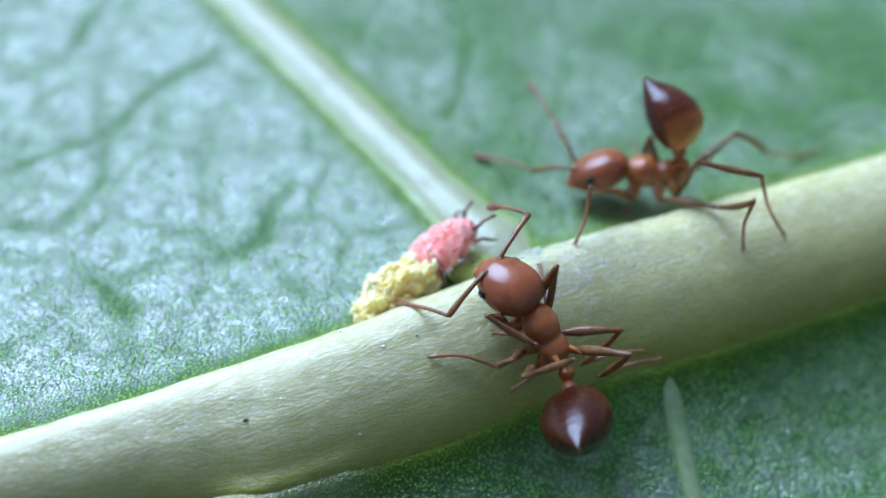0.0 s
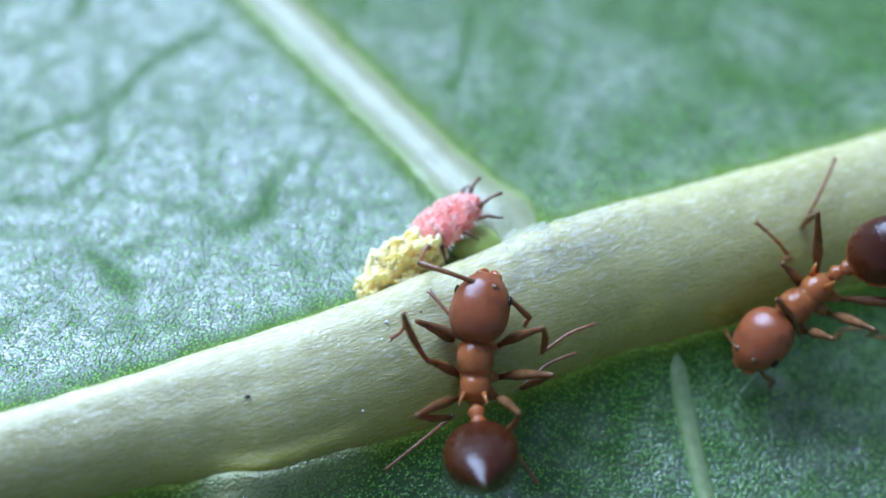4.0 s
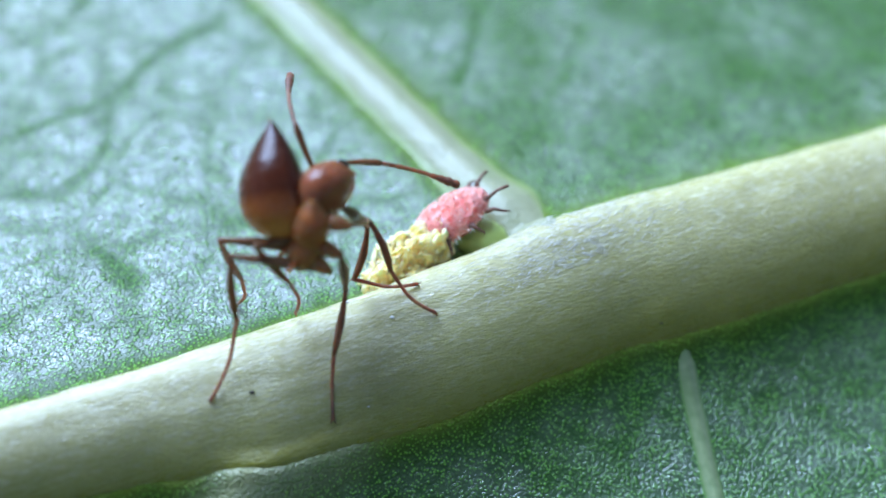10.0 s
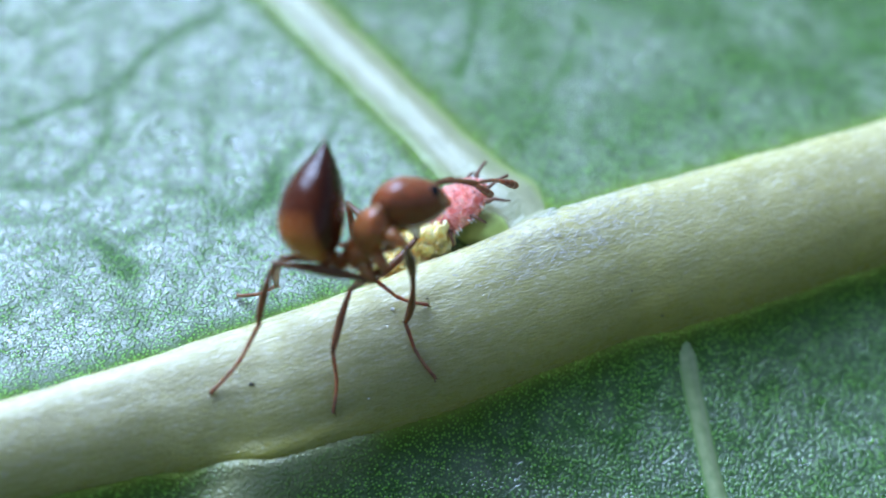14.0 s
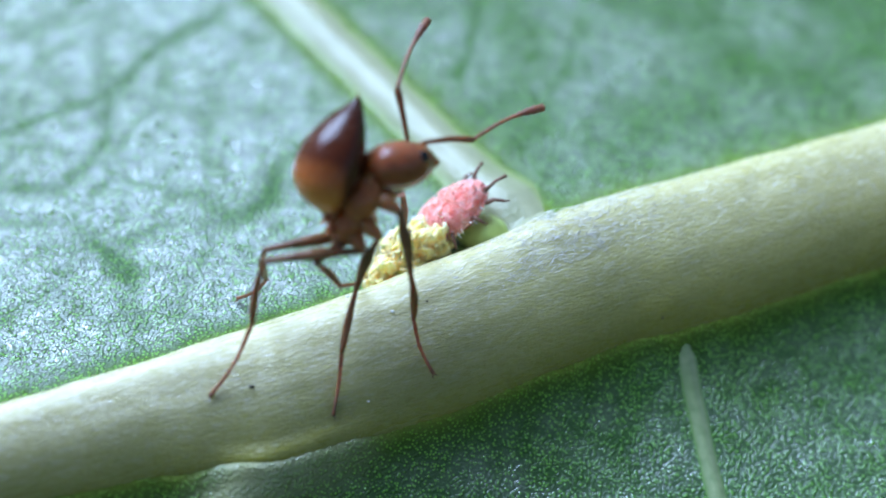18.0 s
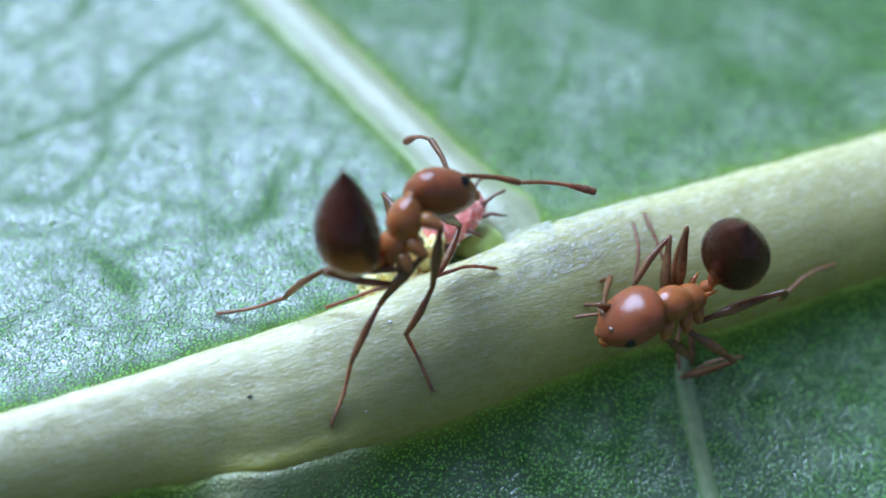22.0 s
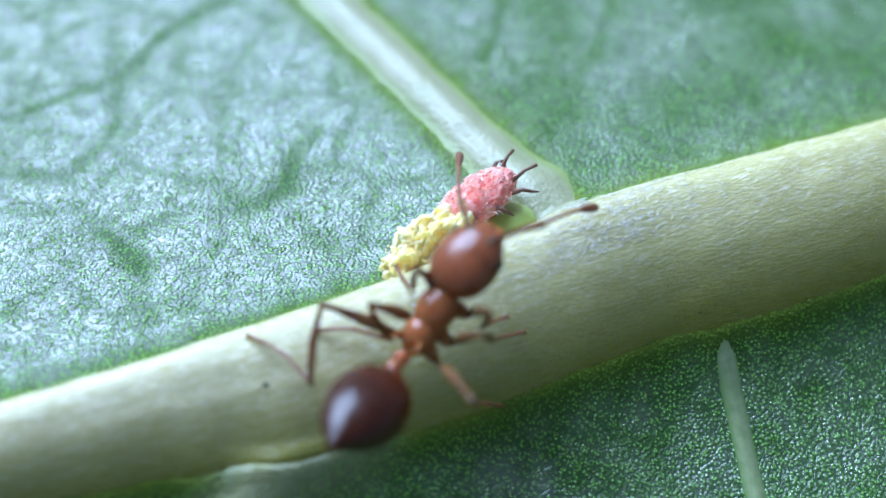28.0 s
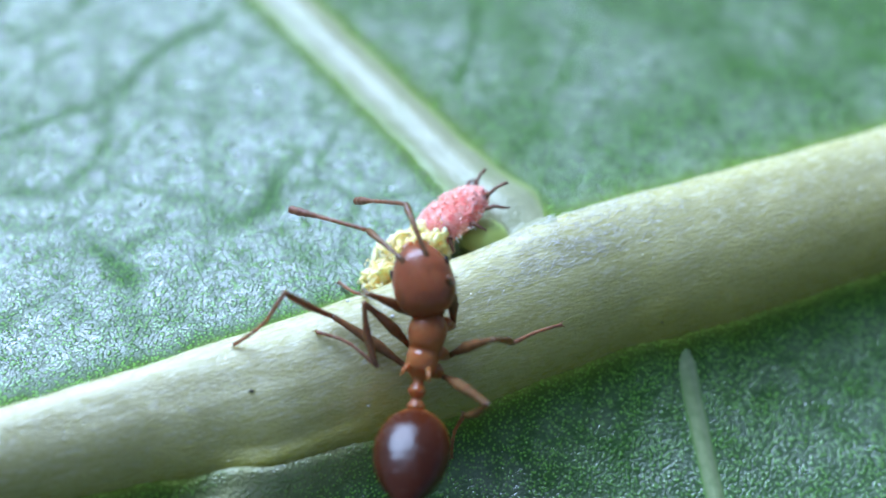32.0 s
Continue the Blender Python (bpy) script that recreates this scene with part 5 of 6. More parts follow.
ANT_TWO = [
    (0, 4.14, 1.73, 0.65, 3.13, 1.88, 0.56, 2.17, 1.81, 0.34, 3.99, 1.86, 1.04, 3.36, 2.8, 2, 3.66, 2.19, 1.52, 3.31, 2.89, 0.02, 3.18, 1.34, 0.04, 3.54, 2.05, 1.13, 3.55, 3.22, -0.06, 5, 2.38, 0.89, 6.81, 3.07, -0.16, 2.8, 0.96, 1, 2.2, 0.09, 0.71, 4.46, 0.8, 0.79, 4.88, 0.22, 0.43, 4.07, 0.96, 1.62, 5.59, 0.54, 0.42, 2.08, 2.85, 0.75, 1.69, 3.98, 0.68, 1.59, 2.12, 0.29, 0.64, 2.78, -0.02),
    (0.5, 3.13, 1.86, 0.66, 2.19, 1.97, 0.61, 1.3, 1.85, 0.41, 3.08, 1.93, 1.1, 2.71, 2.76, 2.03, 2.66, 2.31, 1.55, 2.33, 1.6, 1.04, 2.23, 1.54, 0.05, 2.71, 1.95, 1.21, 2.64, 2.97, -0.01, 4.01, 2.02, 1.14, 5.28, 2.63, -0.1, 2.09, 1.01, 1.12, 1.73, 1.25, 0.08, 3.44, 0.94, 0.94, 3.74, 0.23, 0.66, 3.73, 0.92, 1.33, 5.24, 0.51, 0.48, 1.33, 2.91, 0.44, 0.88, 3.98, 0.14, 0.92, 2.04, 0.08, 0.47, 2.74, -0.77),
    (1, 2.55, 2, 0.67, 1.67, 2.3, 0.89, 0.78, 2.19, 0.72, 2.49, 2.14, 1.08, 1.81, 3.05, 2.11, 2.45, 2.51, 1.65, 1.52, 1.57, 1.02, 1.68, 1.74, 0.06, 1.97, 1.84, 1.26, 2.05, 2.89, 0.01, 3.24, 2.65, 1.11, 4.58, 2.19, -0.05, 1.22, 1.34, 1.31, 0.74, 1.9, 0.11, 2.23, 0.98, 1.22, 2.65, 0.06, 0.74, 2.68, 1.07, 1.57, 3.77, 1.66, 0, 0.7, 3.23, 0.76, 0.28, 4.07, 0.01, 0.12, 1.92, 0.79, -0.8, 2.25, 0.09),
    (1.5, 2.63, 2.18, 0.66, 1.79, 1.89, 1, 0.95, 1.52, 1.05, 2.84, 2.42, 0.97, 2.35, 3.21, 1.89, 2.43, 2.43, 1.72, 1.65, 1.4, 1.29, 1.68, 1.74, 0.06, 2.03, 1.85, 1.35, 2.05, 2.89, 0.01, 3.28, 2.38, 1.23, 4.59, 2.52, -0.07, 1.45, 1.08, 1.35, 1.08, 1.55, 0.1, 2.41, 0.95, 1.24, 2.65, 0.06, 0.74, 2.94, 1.25, 1.55, 3.77, 1.66, 0, 0.8, 2.54, 0.97, 0.25, 3.39, 0.32, 0.32, 1.45, 1.24, -0.69, 2.03, 0.93),
    (2, 3.42, 1.77, 0.75, 2.79, 1.11, 1.03, 2.49, 0.49, 0.42, 3.53, 1.96, 1.15, 3.4, 3, 1.87, 3.3, 1.66, 1.85, 2.01, 0.68, 1.03, 1.98, -0.04, 0.73, 2.39, 1.37, 1.33, 2.51, 1.84, 0.03, 2.97, 1.36, 1.64, 3.47, 2.29, -0.02, 3.06, 0.37, 1.35, 2.93, -0.02, 0.71, 3.63, 0.78, 1.33, 4.01, -0.2, 0.41, 3.78, 1.56, 1.7, 4.78, 2.34, -0.07, 1.63, 0.79, 0.92, 1.68, 1.05, -0.25, 3.17, -0.13, 1.08, 3.4, 0.31, -0.01),
    (2.5, 3.89, 0.57, 1.44, 3.23, -0.11, 1.55, 2.78, -0.67, 0.97, 3.93, 0.54, 1.89, 4.28, 1.64, 2.49, 3.64, 0.31, 2.49, 2.6, -0.54, 1.59, 2.48, -0.21, 0.72, 2.88, -0.06, 1.79, 2.7, 0.26, 0.71, 3.8, 1.79, 0.53, 3.6, 1.79, 0, 3.41, -0.8, 1.88, 3.73, -0.06, 0.55, 4.11, -0.34, 1.97, 4.74, 0.08, 0.39, 4.64, 0.38, 2.22, 5.58, 1.47, 0.59, 2.22, -0.83, 1.92, 2.29, -0.32, 0.84, 3.28, -1.32, 1.75, 3.6, -0.85, 0.69),
    (3, 4.77, -0.58, 0.58, 4.31, -1.37, 0.3, 3.84, -1.95, -0.23, 4.77, -0.57, 1.04, 5.38, 0.19, 2.08, 4.39, -1.24, 1.39, 3.72, -1.24, 0.73, 3.46, -1.04, -0.06, 3.65, -0.13, 0.57, 2.7, 0.26, 0.71, 4.06, -0.37, 1.41, 4.03, 0.71, 0.68, 4.58, -2.15, 0.32, 4.92, -1.17, -1.06, 5.18, -1.73, 0.66, 5.54, -0.63, -0.78, 5.06, -1.48, 1.23, 5.95, 0.18, 0.08, 3.57, -1.21, -0.41, 3.39, -0.24, -1.09, 4.37, -1.79, -0.62, 4.98, -1.37, -1.56),
    (3.5, 4.35, -1.01, 0.21, 3.65, -1.44, -0.28, 3.08, -1.98, -0.75, 4.59, -1.09, 0.58, 5.47, -1.1, 1.54, 3.57, -1.49, 0.82, 3.49, -1.47, 0.26, 3.46, -1.04, -0.06, 3.59, -1.02, 0.55, 2.59, -0.53, 0.57, 4.07, -0.52, 1.12, 4.03, 0.71, 0.68, 4.07, -2.12, 0.17, 4.47, -1.34, -1.03, 4.36, -1.98, 0.46, 4.95, -1.38, -1.24, 5.05, -2.03, 0.69, 5.72, -0.49, -0.69, 2.97, -1.12, -0.88, 2.74, -0.4, -1.81, 3.64, -2, -1.13, 3.96, -1.54, -2.19),
    (4.2, 6.85, -0.41, 0.21, 6.15, -0.84, -0.28, 5.58, -1.38, -0.75, 7.09, -0.49, 0.58, 7.97, -0.5, 1.54, 6.07, -0.89, 0.82, 5.99, -0.87, 0.26, 5.96, -0.44, -0.06, 6.09, -0.42, 0.55, 5.09, 0.07, 0.57, 6.57, 0.08, 1.12, 6.53, 1.31, 0.68, 6.57, -1.52, 0.17, 6.97, -0.74, -1.03, 6.86, -1.38, 0.46, 7.45, -0.78, -1.24, 7.55, -1.43, 0.69, 8.22, 0.11, -0.69, 5.47, -0.52, -0.88, 5.24, 0.2, -1.81, 6.14, -1.4, -1.13, 6.46, -0.94, -2.19),
    (5.2, 12.35, 1.99, 0.21, 11.65, 1.56, -0.28, 11.08, 1.02, -0.75, 12.59, 1.91, 0.58, 13.47, 1.9, 1.54, 11.57, 1.51, 0.82, 11.49, 1.53, 0.26, 11.46, 1.96, -0.06, 11.59, 1.98, 0.55, 10.59, 2.47, 0.57, 12.07, 2.48, 1.12, 12.03, 3.71, 0.68, 12.07, 0.88, 0.17, 12.47, 1.66, -1.03, 12.36, 1.02, 0.46, 12.95, 1.62, -1.24, 13.05, 0.97, 0.69, 13.72, 2.51, -0.69, 10.97, 1.88, -0.88, 10.74, 2.6, -1.81, 11.64, 1, -1.13, 11.96, 1.46, -2.19),
    (17.8, 10.29, 2.17, 0.94, 9.44, 1.91, 1.29, 8.6, 1.78, 0.93, 10.52, 1.9, 1.21, 10.27, 3.1, 0.77, 10.19, 2.22, 2.04, 9.4, 2.04, 1.79, 9.68, 2.9, 0.66, 10.09, 3.05, 1.26, 10.69, 4.2, -0.05, 10.61, 2.45, 1.78, 11.89, 3.73, 0.57, 9.62, 1.09, 1.66, 9.91, 1.68, 0.05, 10.61, 1.14, 1.23, 11.03, 1.77, -0.45, 11.06, 1.33, 1.46, 12.05, 2.56, -0.04, 8.48, 2.78, 1.04, 8.78, 3.24, -0.03, 8.64, 1.62, 0.42, 7.87, 0.97, -0.23),
    (18.5, 7.89, 1.17, 0.94, 7.04, 0.91, 1.29, 6.2, 0.78, 0.93, 8.12, 0.9, 1.21, 7.87, 2.1, 0.77, 7.79, 1.22, 2.04, 7, 1.04, 1.79, 7.28, 1.9, 0.66, 7.69, 2.05, 1.26, 8.29, 3.2, -0.05, 8.21, 1.45, 1.78, 9.49, 2.73, 0.57, 7.22, 0.09, 1.66, 7.51, 0.68, 0.05, 8.21, 0.14, 1.23, 8.63, 0.77, -0.45, 8.66, 0.33, 1.46, 9.65, 1.56, -0.04, 6.08, 1.78, 1.04, 6.38, 2.24, -0.03, 6.24, 0.62, 0.42, 5.47, -0.03, -0.23),
    (19, 5.29, 0.17, 0.94, 4.44, -0.09, 1.29, 3.6, -0.22, 0.93, 5.38, 0.02, 1.35, 6.02, 1.08, 1.08, 5.19, 0.22, 2.04, 4.4, 0.04, 1.79, 4.68, 0.9, 0.66, 5.09, 1.05, 1.26, 5.69, 2.2, -0.05, 5.61, 0.45, 1.78, 6.89, 1.73, 0.57, 4.62, -0.91, 1.66, 4.91, -0.32, 0.05, 5.61, -0.86, 1.23, 6.03, -0.23, -0.45, 6.06, -0.67, 1.46, 7.05, 0.56, -0.04, 3.48, 0.78, 1.04, 3.78, 1.24, -0.03, 3.64, -0.38, 0.42, 2.87, -1.03, -0.23),
    (19.5, 3.52, 0.29, 1.45, 2.58, 0.29, 1.59, 2.05, 0.6, 0.9, 3.62, 0.12, 1.85, 2.71, 0.84, 2.44, 3.18, 0.78, 2.38, 2.87, 1.17, 0.66, 2.73, 0.96, 0.1, 3.58, 1.23, 1.21, 3.68, 1.95, -0.02, 4.46, 0.58, 1.71, 4.97, 1.06, 0.65, 2.43, -0.78, 2.01, 2.46, -0.13, 0.74, 3.19, -0.99, 1.89, 3.59, -0.88, 0.06, 4.5, 0.47, 0.87, 6.07, -0.01, -0.17, 1.92, 1.32, 0.5, 1.66, 2.14, -0.34, 1.63, 1.09, 0.58, 0.75, 1.43, -0.16),
    (20, 4.39, -0.51, 0.72, 3.74, -1.22, 0.73, 2.88, -1.55, 0.28, 4.7, -0.71, 1, 4.93, -1.39, 2.08, 4.11, -0.82, 1.73, 2.77, -1.32, 0.53, 2.72, -1.09, 0.18, 3.06, -0.28, 0.75, 2.74, 0, 0.73, 3.44, -0.13, 1.38, 3.32, 0.19, 0.7, 3.84, -1.92, 1.05, 3.86, -1.07, -0.3, 4.35, -1.89, 0.82, 4.32, -0.91, -0.34, 5.51, -0.42, -0.35, 6.07, -0.01, -0.17, 2.6, -1.11, -0.17, 2.31, -0.4, -1.1, 2.89, -1.57, -0.25, 3.41, -1.35, -1.31),
    (20.5, 4.65, -0.55, 0.58, 3.81, -0.96, 0.75, 2.94, -1.09, 0.46, 4.89, -0.6, 0.95, 5.81, -1.07, 1.75, 4.39, -0.68, 1.64, 2.98, -0.9, 0.86, 2.99, -0.42, 0.54, 3.45, 0.07, 0.76, 3.08, 0.48, 0.66, 3.88, 0.16, 1.28, 3.91, 0.86, 0.61, 3.72, -1.8, 0.98, 3.86, -1.07, -0.3, 4.06, -1.62, 0.99, 4.32, -0.91, -0.34, 5.04, -1.58, 1.22, 5.85, -0.14, -0.2, 2.67, -1.04, -0.02, 1.48, -1.13, -0.2, 2.98, -1.32, -0.07, 2.99, -1.01, -1.23),
    (21, 4.25, -0.85, 0.42, 3.54, -1.44, 0.67, 2.83, -1.84, 0.25, 4.62, -0.97, 0.64, 5.07, -1.74, 1.55, 4.09, -0.98, 1.51, 2.75, -1.36, 0.93, 2.71, -1.5, -0.24, 3.51, -0.14, 0.76, 2.91, -0.02, 0.71, 3.85, 0.19, 0.96, 3.1, 0.17, 0.72, 3.12, -2.39, 0.24, 3.56, -1.71, -1.02, 4.72, -1.09, -0.67, 4.87, -1.06, -0.93, 5.26, -0.64, -0.54, 5.58, -0.57, -0.72, 2.55, -1.41, -0.22, 2.39, -0.75, -1.21, 3.16, -2.24, -0.19, 2.56, -1.8, -1.13),
    (21.5, 4.12, -0.97, 0.34, 3.36, -1.55, 0.41, 2.72, -2.02, -0.05, 4.37, -1.05, 0.7, 4.65, -1.72, 1.78, 3.8, -1.22, 1.37, 2.75, -1.57, 0.71, 2.53, -1.47, -0.11, 3.53, -0.19, 0.62, 2.91, -0.02, 0.71, 3.74, 0.12, 0.84, 3.1, 0.17, 0.72, 3.24, -2.45, 0.43, 3.56, -1.71, -1.02, 4.26, -2.31, 0.41, 4.68, -1.24, -1.03, 4.96, -1.6, 0.96, 5.82, -0.42, -0.65, 2.58, -1.37, -0.4, 2.57, -0.82, -1.47, 3.23, -2.03, -0.47, 3.73, -1.66, -1.5),
    (22, 3.83, -1.08, 0.36, 3.1, -1.59, 0.69, 2.28, -1.85, 0.37, 4.02, -1.07, 0.77, 4.17, -1.19, 2.05, 3.75, -1.14, 1.46, 2.23, -1.66, 0.84, 1.98, -1.38, 0.18, 3.38, -0.42, 0.87, 2.91, -0.02, 0.71, 3.53, -0.64, 1.31, 3.1, 0.17, 0.72, 3.79, -1.62, -0.6, 3.66, -1.54, -0.9, 4.41, -1.65, -0.56, 4.68, -1.24, -1.03, 4.97, -1.24, 0.62, 6.19, -0.02, -0.25, 2.51, -0.87, 0.5, 2.13, -0.47, -0.57, 2.33, -1.23, 0.29, 1.71, -0.65, -0.56),
    (22.5, 3.62, -1.02, 0.55, 2.89, -1.51, 0.92, 2.13, -1.95, 0.65, 3.82, -1.12, 0.94, 3.94, -1.29, 2.22, 3.58, -1.04, 1.65, 2.14, -1.69, 1.15, 2.11, -1.22, 0.28, 2.92, -0.81, 1.31, 2.91, -0.02, 0.71, 3.43, -0.67, 1.52, 3.15, 0.4, 0.7, 2.76, -2.42, 1.11, 2.81, -1.56, -0.38, 3.78, -2.42, 0.58, 4.02, -1.46, -0.97, 4.55, -1.62, 1.07, 5.64, -0.21, -0.18, 1.94, -1.13, 0.43, 1.44, -0.07, 0.19, 2.07, -1.76, 0.19, 1.96, -1.21, -0.87),
    (23, 3.31, -1.22, 0.46, 2.5, -1.58, 0.82, 1.86, -2.06, 0.38, 3.44, -1.3, 0.88, 2.62, -1.4, 1.85, 3.26, -1.23, 1.56, 2.29, -2.27, 0.84, 2.43, -1.8, -0.53, 2.91, -0.86, 1.2, 2.91, -0.02, 0.71, 3.7, -0.39, 1.01, 4.57, 0.5, 0.61, 3.59, -2, 0.33, 4.35, -1.51, -1.14, 3.2, -2.53, 0.77, 3.29, -1.66, -0.85, 4.26, -1.12, -0.47, 5.02, -1.05, -0.99, 1.39, -1.4, 1.11, 0.42, -0.92, 0.58, 1.94, -2.83, 1.13, 1.59, -3.88, 1.61),
    (23.5, 3.58, -0.92, 0.66, 2.99, -1.66, 0.76, 2.34, -2.31, 0.72, 3.84, -0.96, 1.03, 4.66, -0.42, 1.88, 3.35, -1.21, 1.71, 2.64, -2.21, 0.85, 2.99, -1.69, -0.74, 2.88, -0.99, 1.31, 2.46, -0.26, 0.71, 3.35, -0.61, 1.6, 4.57, 0.5, 0.61, 3.5, -2.68, 0.31, 3.8, -1.42, -0.83, 3.29, -2.07, 1.04, 3.71, -1.39, -0.73, 4.51, -2.11, 0.61, 5.2, -1.4, -1.32, 1.86, -1.45, 0.75, 1.65, -0.4, 0.22, 2.16, -2.26, 0.25, 1.89, -1.75, -0.8),
    (24, 3.58, -0.96, 0.62, 2.73, -1.37, 0.71, 1.89, -1.88, 0.22, 3.94, -0.82, 0.85, 4.78, -0.9, 1.8, 3.24, -1.13, 1.66, 2.47, -1.97, 0.68, 2.6, -1.76, -0.59, 2.84, -0.8, 1.26, 2.05, -0.53, 0.68, 3.43, -0.53, 1.55, 4.57, 0.5, 0.61, 2.88, -2.36, 0.8, 3.95, -1.26, -0.95, 3.35, -2.07, 1.02, 3.71, -1.39, -0.73, 4.53, -1.26, -0.57, 5.35, -1.73, -1.53, 1.73, -0.94, 0.68, 0.72, -0.48, 0.21, 1.98, -2.7, 0.72, 1.31, -3.7, 0.7),
    (24.5, 3.68, -0.96, 0.58, 2.74, -1.06, 0.67, 1.83, -0.91, 0.67, 4.1, -0.94, 0.73, 4.94, -1.42, 1.61, 3.31, -1, 1.62, 2.9, -0.25, 1.04, 2.48, -0.41, 0.65, 3.34, -0.71, 1.25, 3.36, -0.05, 0.63, 3.69, -0.5, 1.5, 4.57, 0.5, 0.61, 2.39, -1.84, 0.89, 2.72, -1.37, -0.08, 3.14, -2.13, 0.77, 3.3, -1.72, -0.93, 4.41, -2.2, 0.37, 5.35, -1.73, -1.53, 2.03, 0.05, 0.9, 1.28, 0.98, 0.86, 1.65, -1.41, 0.22, 1.04, -0.38, 0.17),
    (25.3, 6.68, 0.04, 0.58, 5.74, -0.06, 0.67, 4.83, 0.09, 0.67, 7.1, 0.06, 0.73, 7.94, -0.42, 1.61, 6.31, 0, 1.62, 5.9, 0.75, 1.04, 5.48, 0.59, 0.65, 6.34, 0.29, 1.25, 6.36, 0.95, 0.63, 6.69, 0.5, 1.5, 7.57, 1.5, 0.61, 5.39, -0.84, 0.89, 5.72, -0.37, -0.08, 6.14, -1.13, 0.77, 6.3, -0.72, -0.93, 7.41, -1.2, 0.37, 8.35, -0.73, -1.53, 5.03, 1.05, 0.9, 4.28, 1.98, 0.86, 4.65, -0.41, 0.22, 4.04, 0.62, 0.17),
    (26.2, 11.68, 2.04, 0.58, 10.74, 1.94, 0.67, 9.83, 2.09, 0.67, 12.1, 2.06, 0.73, 12.94, 1.58, 1.61, 11.31, 2, 1.62, 10.9, 2.75, 1.04, 10.48, 2.59, 0.65, 11.34, 2.29, 1.25, 11.36, 2.95, 0.63, 11.69, 2.5, 1.5, 12.57, 3.5, 0.61, 10.39, 1.16, 0.89, 10.72, 1.63, -0.08, 11.14, 0.87, 0.77, 11.3, 1.28, -0.93, 12.41, 0.8, 0.37, 13.35, 1.27, -1.53, 10.03, 3.05, 0.9, 9.28, 3.98, 0.86, 9.65, 1.59, 0.22, 9.04, 2.62, 0.17),
]


def basis(x, up):
    """A turn whose x lies along x and whose z is as near up as can be."""
    x = x.normalized()
    z = up - x * up.dot(x)
    if z.length < 1e-4:
        z = Vector((0, 1, 0)) - x * x.y
    z.normalize()
    y = z.cross(x)
    return Matrix((x, y, z)).transposed()


def at(place, turn):
    m = turn.to_4x4()
    m.translation = Vector(place) * MM
    return m


def glide(rows, t):
    """Places at t, eased from row to row with no overshoot; feet that step are lifted."""
    i = max(0, min(len(rows) - 2, sum(1 for r in rows if r[0] <= t) - 1))
    a, b = rows[i], rows[i + 1]
    h = b[0] - a[0]
    u = max(0.0, min(1.0, (t - a[0]) / h))
    pa, pb = np.array(a[1:]), np.array(b[1:])
    d = (pb - pa) / h

    def slope(j):
        if j <= 0 or j >= len(rows) - 1:
            return np.zeros_like(pa)
        h0, h1 = rows[j][0] - rows[j - 1][0], rows[j + 1][0] - rows[j][0]
        d0 = (np.array(rows[j][1:]) - np.array(rows[j - 1][1:])) / h0
        d1 = (np.array(rows[j + 1][1:]) - np.array(rows[j][1:])) / h1
        s = np.where(d0 * d1 > 0, 2 * d0 * d1 / (d0 + d1 + 1e-12), 0.0)
        return s

    s0, s1 = slope(i) * h, slope(i + 1) * h
    v = (2 * u ** 3 - 3 * u ** 2 + 1) * pa + (u ** 3 - 2 * u ** 2 + u) * s0 + (3 * u ** 2 - 2 * u ** 3) * pb + (u ** 3 - u ** 2) * s1
    v = v.reshape(-1, 3)
    pa, pb = pa.reshape(-1, 3), pb.reshape(-1, 3)
    for k in range(7, 18, 2):
        step = np.linalg.norm(pb[k] - pa[k])
        if step > 0.15:
            # the foot sets off and lands within the middle of the span
            w = max(0.0, min(1.0, (u - 0.15) / 0.7))
            w = w * w * (3 - 2 * w)
            v[k] = pa[k] + (pb[k] - pa[k]) * w
            floor_z = ground(v[k][0], v[k][1], False) if abs(v[k][0]) < 9 else v[k][2]
            v[k][2] = max(v[k][2], floor_z + 0.02) + min(0.5, 0.25 * step) * math.sin(math.pi * w)
    return [Vector(q) for q in v]


def reach(start, end, a, b, hint):
    """The joint between two limbs of length a and b, on the side of hint."""
    d = end - start
    n = d.length
    if n < 1e-6:
        d, n = Vector((1, 0, 0)), 1e-6
    x = d / n
    n = max(abs(a - b) + 1e-3, min(a + b - 1e-3, n))
    k = (a * a - b * b + n * n) / (2 * n)
    side = (hint - start) - x * (hint - start).dot(x)
    if side.length < 1e-3:
        side = Vector((0, 0, 1)) - x * x.z
    side.normalize()
    return start + x * k + side * math.sqrt(max(0.0, a * a - k * k))


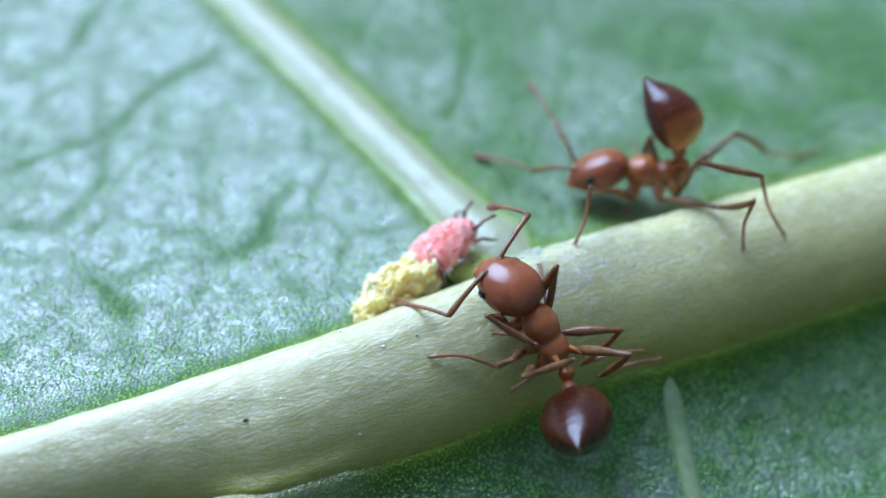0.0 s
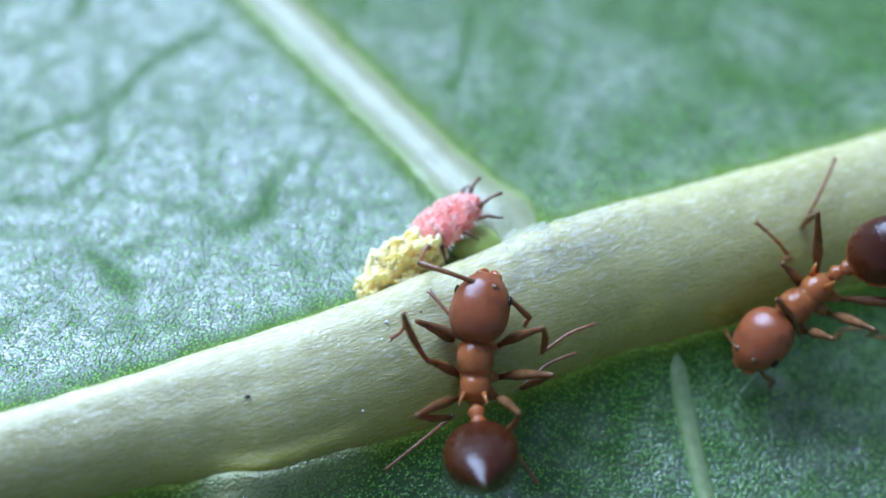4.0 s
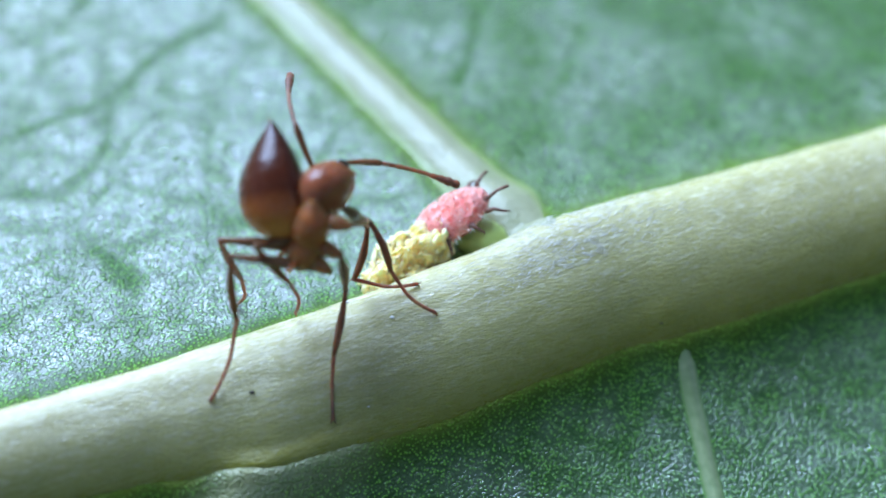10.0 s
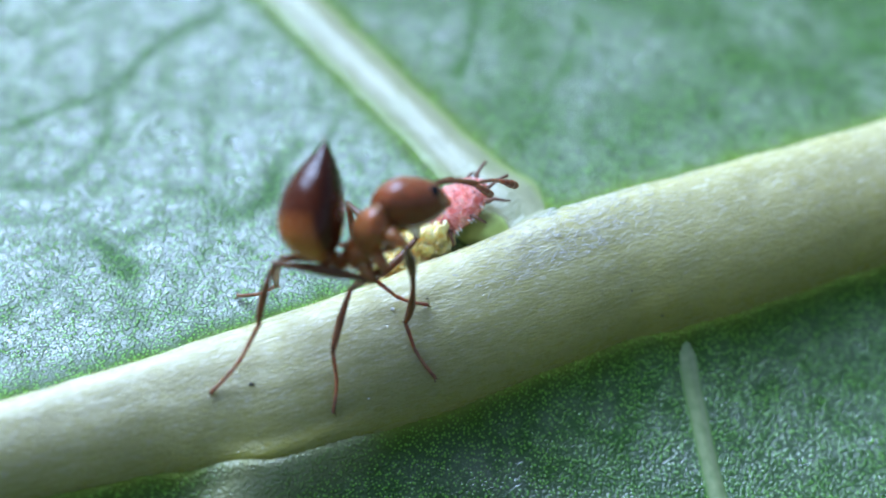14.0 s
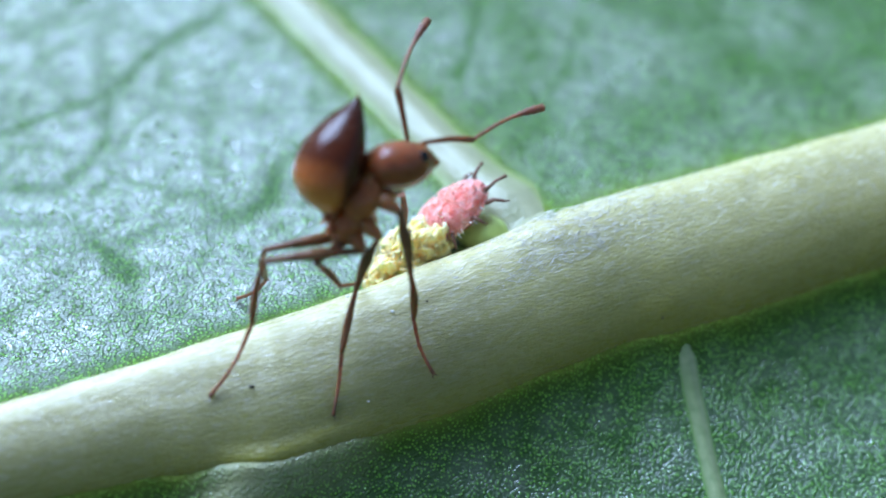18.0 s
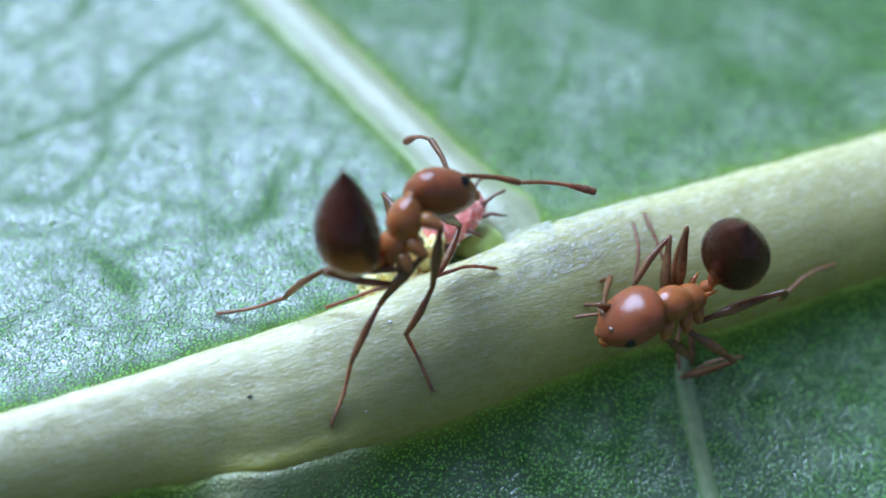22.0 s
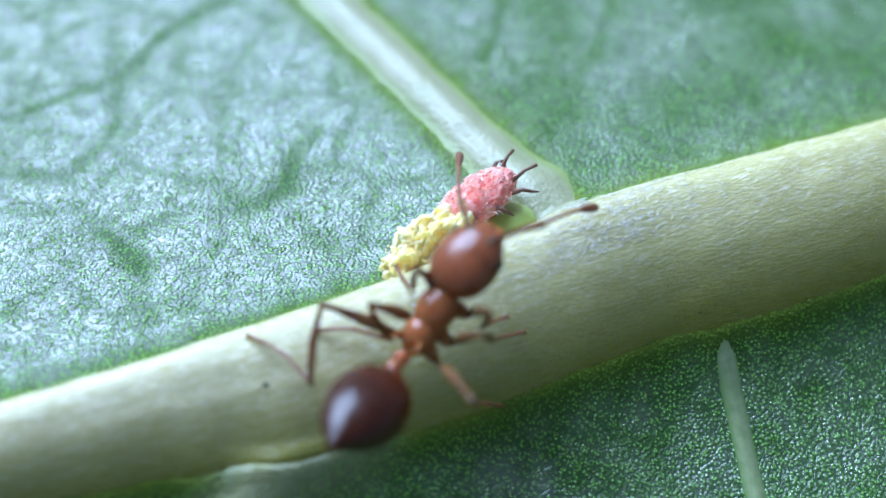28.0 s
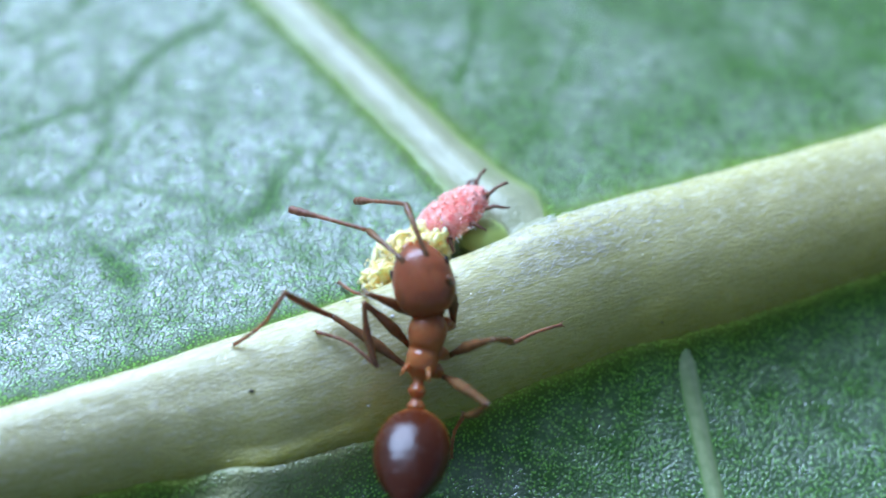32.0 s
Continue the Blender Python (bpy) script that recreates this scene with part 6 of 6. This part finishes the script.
def drive(ant, p, rows, times, low):
    keys = {ob: [] for ob in (ant, *p.values())}
    ankles, before = {}, -9.0
    for t in times:
        q = glide(rows, t)
        waist, neck, jaw, waist_end, tip, above = q[:6]
        mid = (waist + neck) / 2
        turn = basis(neck - waist, above - mid)
        lean = math.atan2(NECK.z - WAIST.z, NECK.x - WAIST.x)
        turn = turn @ Matrix.Rotation(lean, 3, "Y")
        root = at(mid, turn)
        keys[ant].append((t, root))
        back = root.inverted()

        def put(ob, place, rot):
            keys[ob].append((t, back @ at(place, rot)))

        x, y, z = turn.col
        neck, waist = mid + turn @ NECK, mid + turn @ WAIST
        nod = basis(jaw - neck, z) @ Matrix.Rotation(math.atan2(0.2, 0.9), 3, "Y")
        put(p["head"], neck, nod)
        w = basis(waist_end - waist, z)
        put(p["waist"], waist, w)
        end = waist + (waist_end - waist).normalized() * WAIST_LENGTH
        g = (tip - waist_end).normalized()
        side = -y
        up = g.cross(side)
        put(p["gaster"], end, basis(g, up if up.length > 0.2 else x))
        for i, (s, k) in enumerate(LEGS):
            hx, hy, hz = HIPS[k]
            hip = mid + turn @ Vector((hx, hy * s, hz))
            knee_hint, foot = q[6 + 2 * i], q[7 + 2 * i]
            if abs(foot.x) < 9:
                foot.z = max(foot.z, ground(foot.x, foot.y, False) + 0.025)
            a, b, c = FEMUR[k], TIBIA[k], FOOT[k]
            knee = hip + (knee_hint - hip).normalized() * a
            full = (b + c) * 0.98
            if (foot - knee).length > full:
                knee = reach(hip, foot, a, full, knee_hint)
                short = foot - knee
                if short.length > full:
                    foot = knee + short.normalized() * full
            out = (foot - mid) * 1.0
            out.z = 0
            # the ankle swings about the line from knee to foot to where it clears the leaf and lies low
            axis = (foot - knee).normalized()
            inward = -out.normalized() - Vector((0, 0, 0.5))
            one = (inward - axis * inward.dot(axis)).normalized()
            two = axis.cross(one)
            middle = knee + (foot - knee) * 0.5
            best = None
            for n in range(-6, 7):
                a2 = n * math.pi / 6
                ankle = reach(knee, foot, b, c, middle + one * math.cos(a2) + two * math.sin(a2))
                way = one * math.cos(a2) + two * math.sin(a2)
                cost = 0.9 * (1 - max(way.dot(one), way.z * 0.9))
                for m in (ankle, ankle.lerp(foot, 0.25), ankle.lerp(foot, 0.5), ankle.lerp(foot, 0.8), knee.lerp(ankle, 0.5), knee.lerp(ankle, 0.8)):
                    cost += 30 * max(0.0, ground(m.x, m.y, False) + 0.06 - m.z)
                cost += low * max(0.0, ankle.z - max(knee.z, foot.z))
                if (s, k) in ankles:
                    cost += 0.10 * (ankle - ankles[s, k]).length
                if best is None or cost < best[0]:
                    best = (cost, ankle)
            ankle = best[1]
            if (s, k) in ankles and (ankle - ankles[s, k]).length > 0.25 and t - before < 0.2:
                ankle = reach(knee, foot, b, c, ankles[s, k].lerp(ankle, 0.65))
            ankles[s, k] = ankle
            put(p[s, k, 0], hip, basis(knee - hip, Vector((0, 0, 1)) + x * 0.2))
            put(p[s, k, 1], knee, basis(ankle - knee, out + Vector((0, 0, 0.3))))
            put(p[s, k, 2], ankle, basis(foot - ankle, -out + Vector((0, 0, 0.3))))
        for j, s in enumerate((-1, 1)):
            bend, end2 = q[18 + 2 * j], q[19 + 2 * j]
            base = neck + nod @ Vector((FEELER.x, FEELER.y * s, FEELER.z))
            e = base + (bend - base).normalized() * SCAPE
            put(p[s, "scape"], base, basis(bend - base, nod.col[2]))
            put(p[s, "whip"], e, basis(end2 - bend, nod.col[2]))
        before = t
    for ob, r in keys.items():
        walk(ob, r)


ant_one, parts_one = build_ant("reddish-amber ant with a dark pointed abdomen, tending the bugs", 1.24)
ant_two, parts_two = build_ant("reddish-amber ant with a dark pointed abdomen, roaming over the vein", 1.06)


# ---- small things on the veins ----
def on_leaf(x, y, up=0.0):
    return (x * MM, y * MM, (ground(x, y) + up) * MM)


def build_grit(name, label, x, y, r, material, category):
    bm = blob((r, r * 0.7, r * 0.6), 8, 10)
    for v in bm.verts:
        v.co += v.co * 0.4 * noise.noise(v.co * 20 + Vector((x, y, 0)))
    g = tagged(part(name, bm, material), label, category, "grit on the leaf")
    g.location = on_leaf(x, y, r * 0.3)
    return g


build_grit("speck", "tiny black speck of dirt on the midrib", -2.60, -2.85, 0.035, DIRT, "speck")
build_grit("speck", "tiny dark speck of dirt on the midrib", 3.31, -1.13, 0.022, DIRT, "speck")
build_grit("speck", "tiny dark speck of dirt on the midrib", -0.22, -1.53, 0.018, DIRT, "speck")
build_grit("grain", "tiny shiny white grain on the midrib", -0.71, -1.73, 0.030, GRAIN, "grain")
build_grit("grain", "tiny shiny white grain on the midrib", -1.04, -2.77, 0.018, GRAIN, "grain")
build_grit("grain", "tiny pale grain beside the midrib", -1.36, -1.45, 0.030, GRAIN, "grain")
build_grit("speck", "tiny dark speck of dirt on the midrib", 2.82, -0.96, 0.014, DIRT, "speck")


def motions():
    walk(pink_bug, [(t, pose(PINK_AT[0] * MM, PINK_AT[1] * MM, PINK_AT[2] * MM, PINK_AT[3] + a, PINK_AT[4] + b, PINK_AT[5] + c))
                    for t, a, b, c in ((0, 4, 0, 2), (2, 0, 2, 0), (3.5, 5, 0, -3), (6, -3, 0, 0), (7.5, 0, 3, 2), (9, -4, 0, 3), (10, 2, 0, -2), (12, 0, 2, -3), (14, 0, 0, 0),
                                       (17, 3, 0, 4), (19, 0, 0, 2), (21, 4, 2, -2), (23, 0, 0, 2), (26.5, -2, 0, 4), (29, 4, 0, -3), (32, 0, 0, 0))])
    times = [i / 10 for i in range(321)]
    drive(ant_one, parts_one, ANT_ONE, times, 0.2)
    drive(ant_two, parts_two, ANT_TWO, [t for t in times if t <= 5.3 or 17.7 <= t <= 26.3 or t in (8.0, 11.0, 14.0, 32.0)], 0.6)


motions()
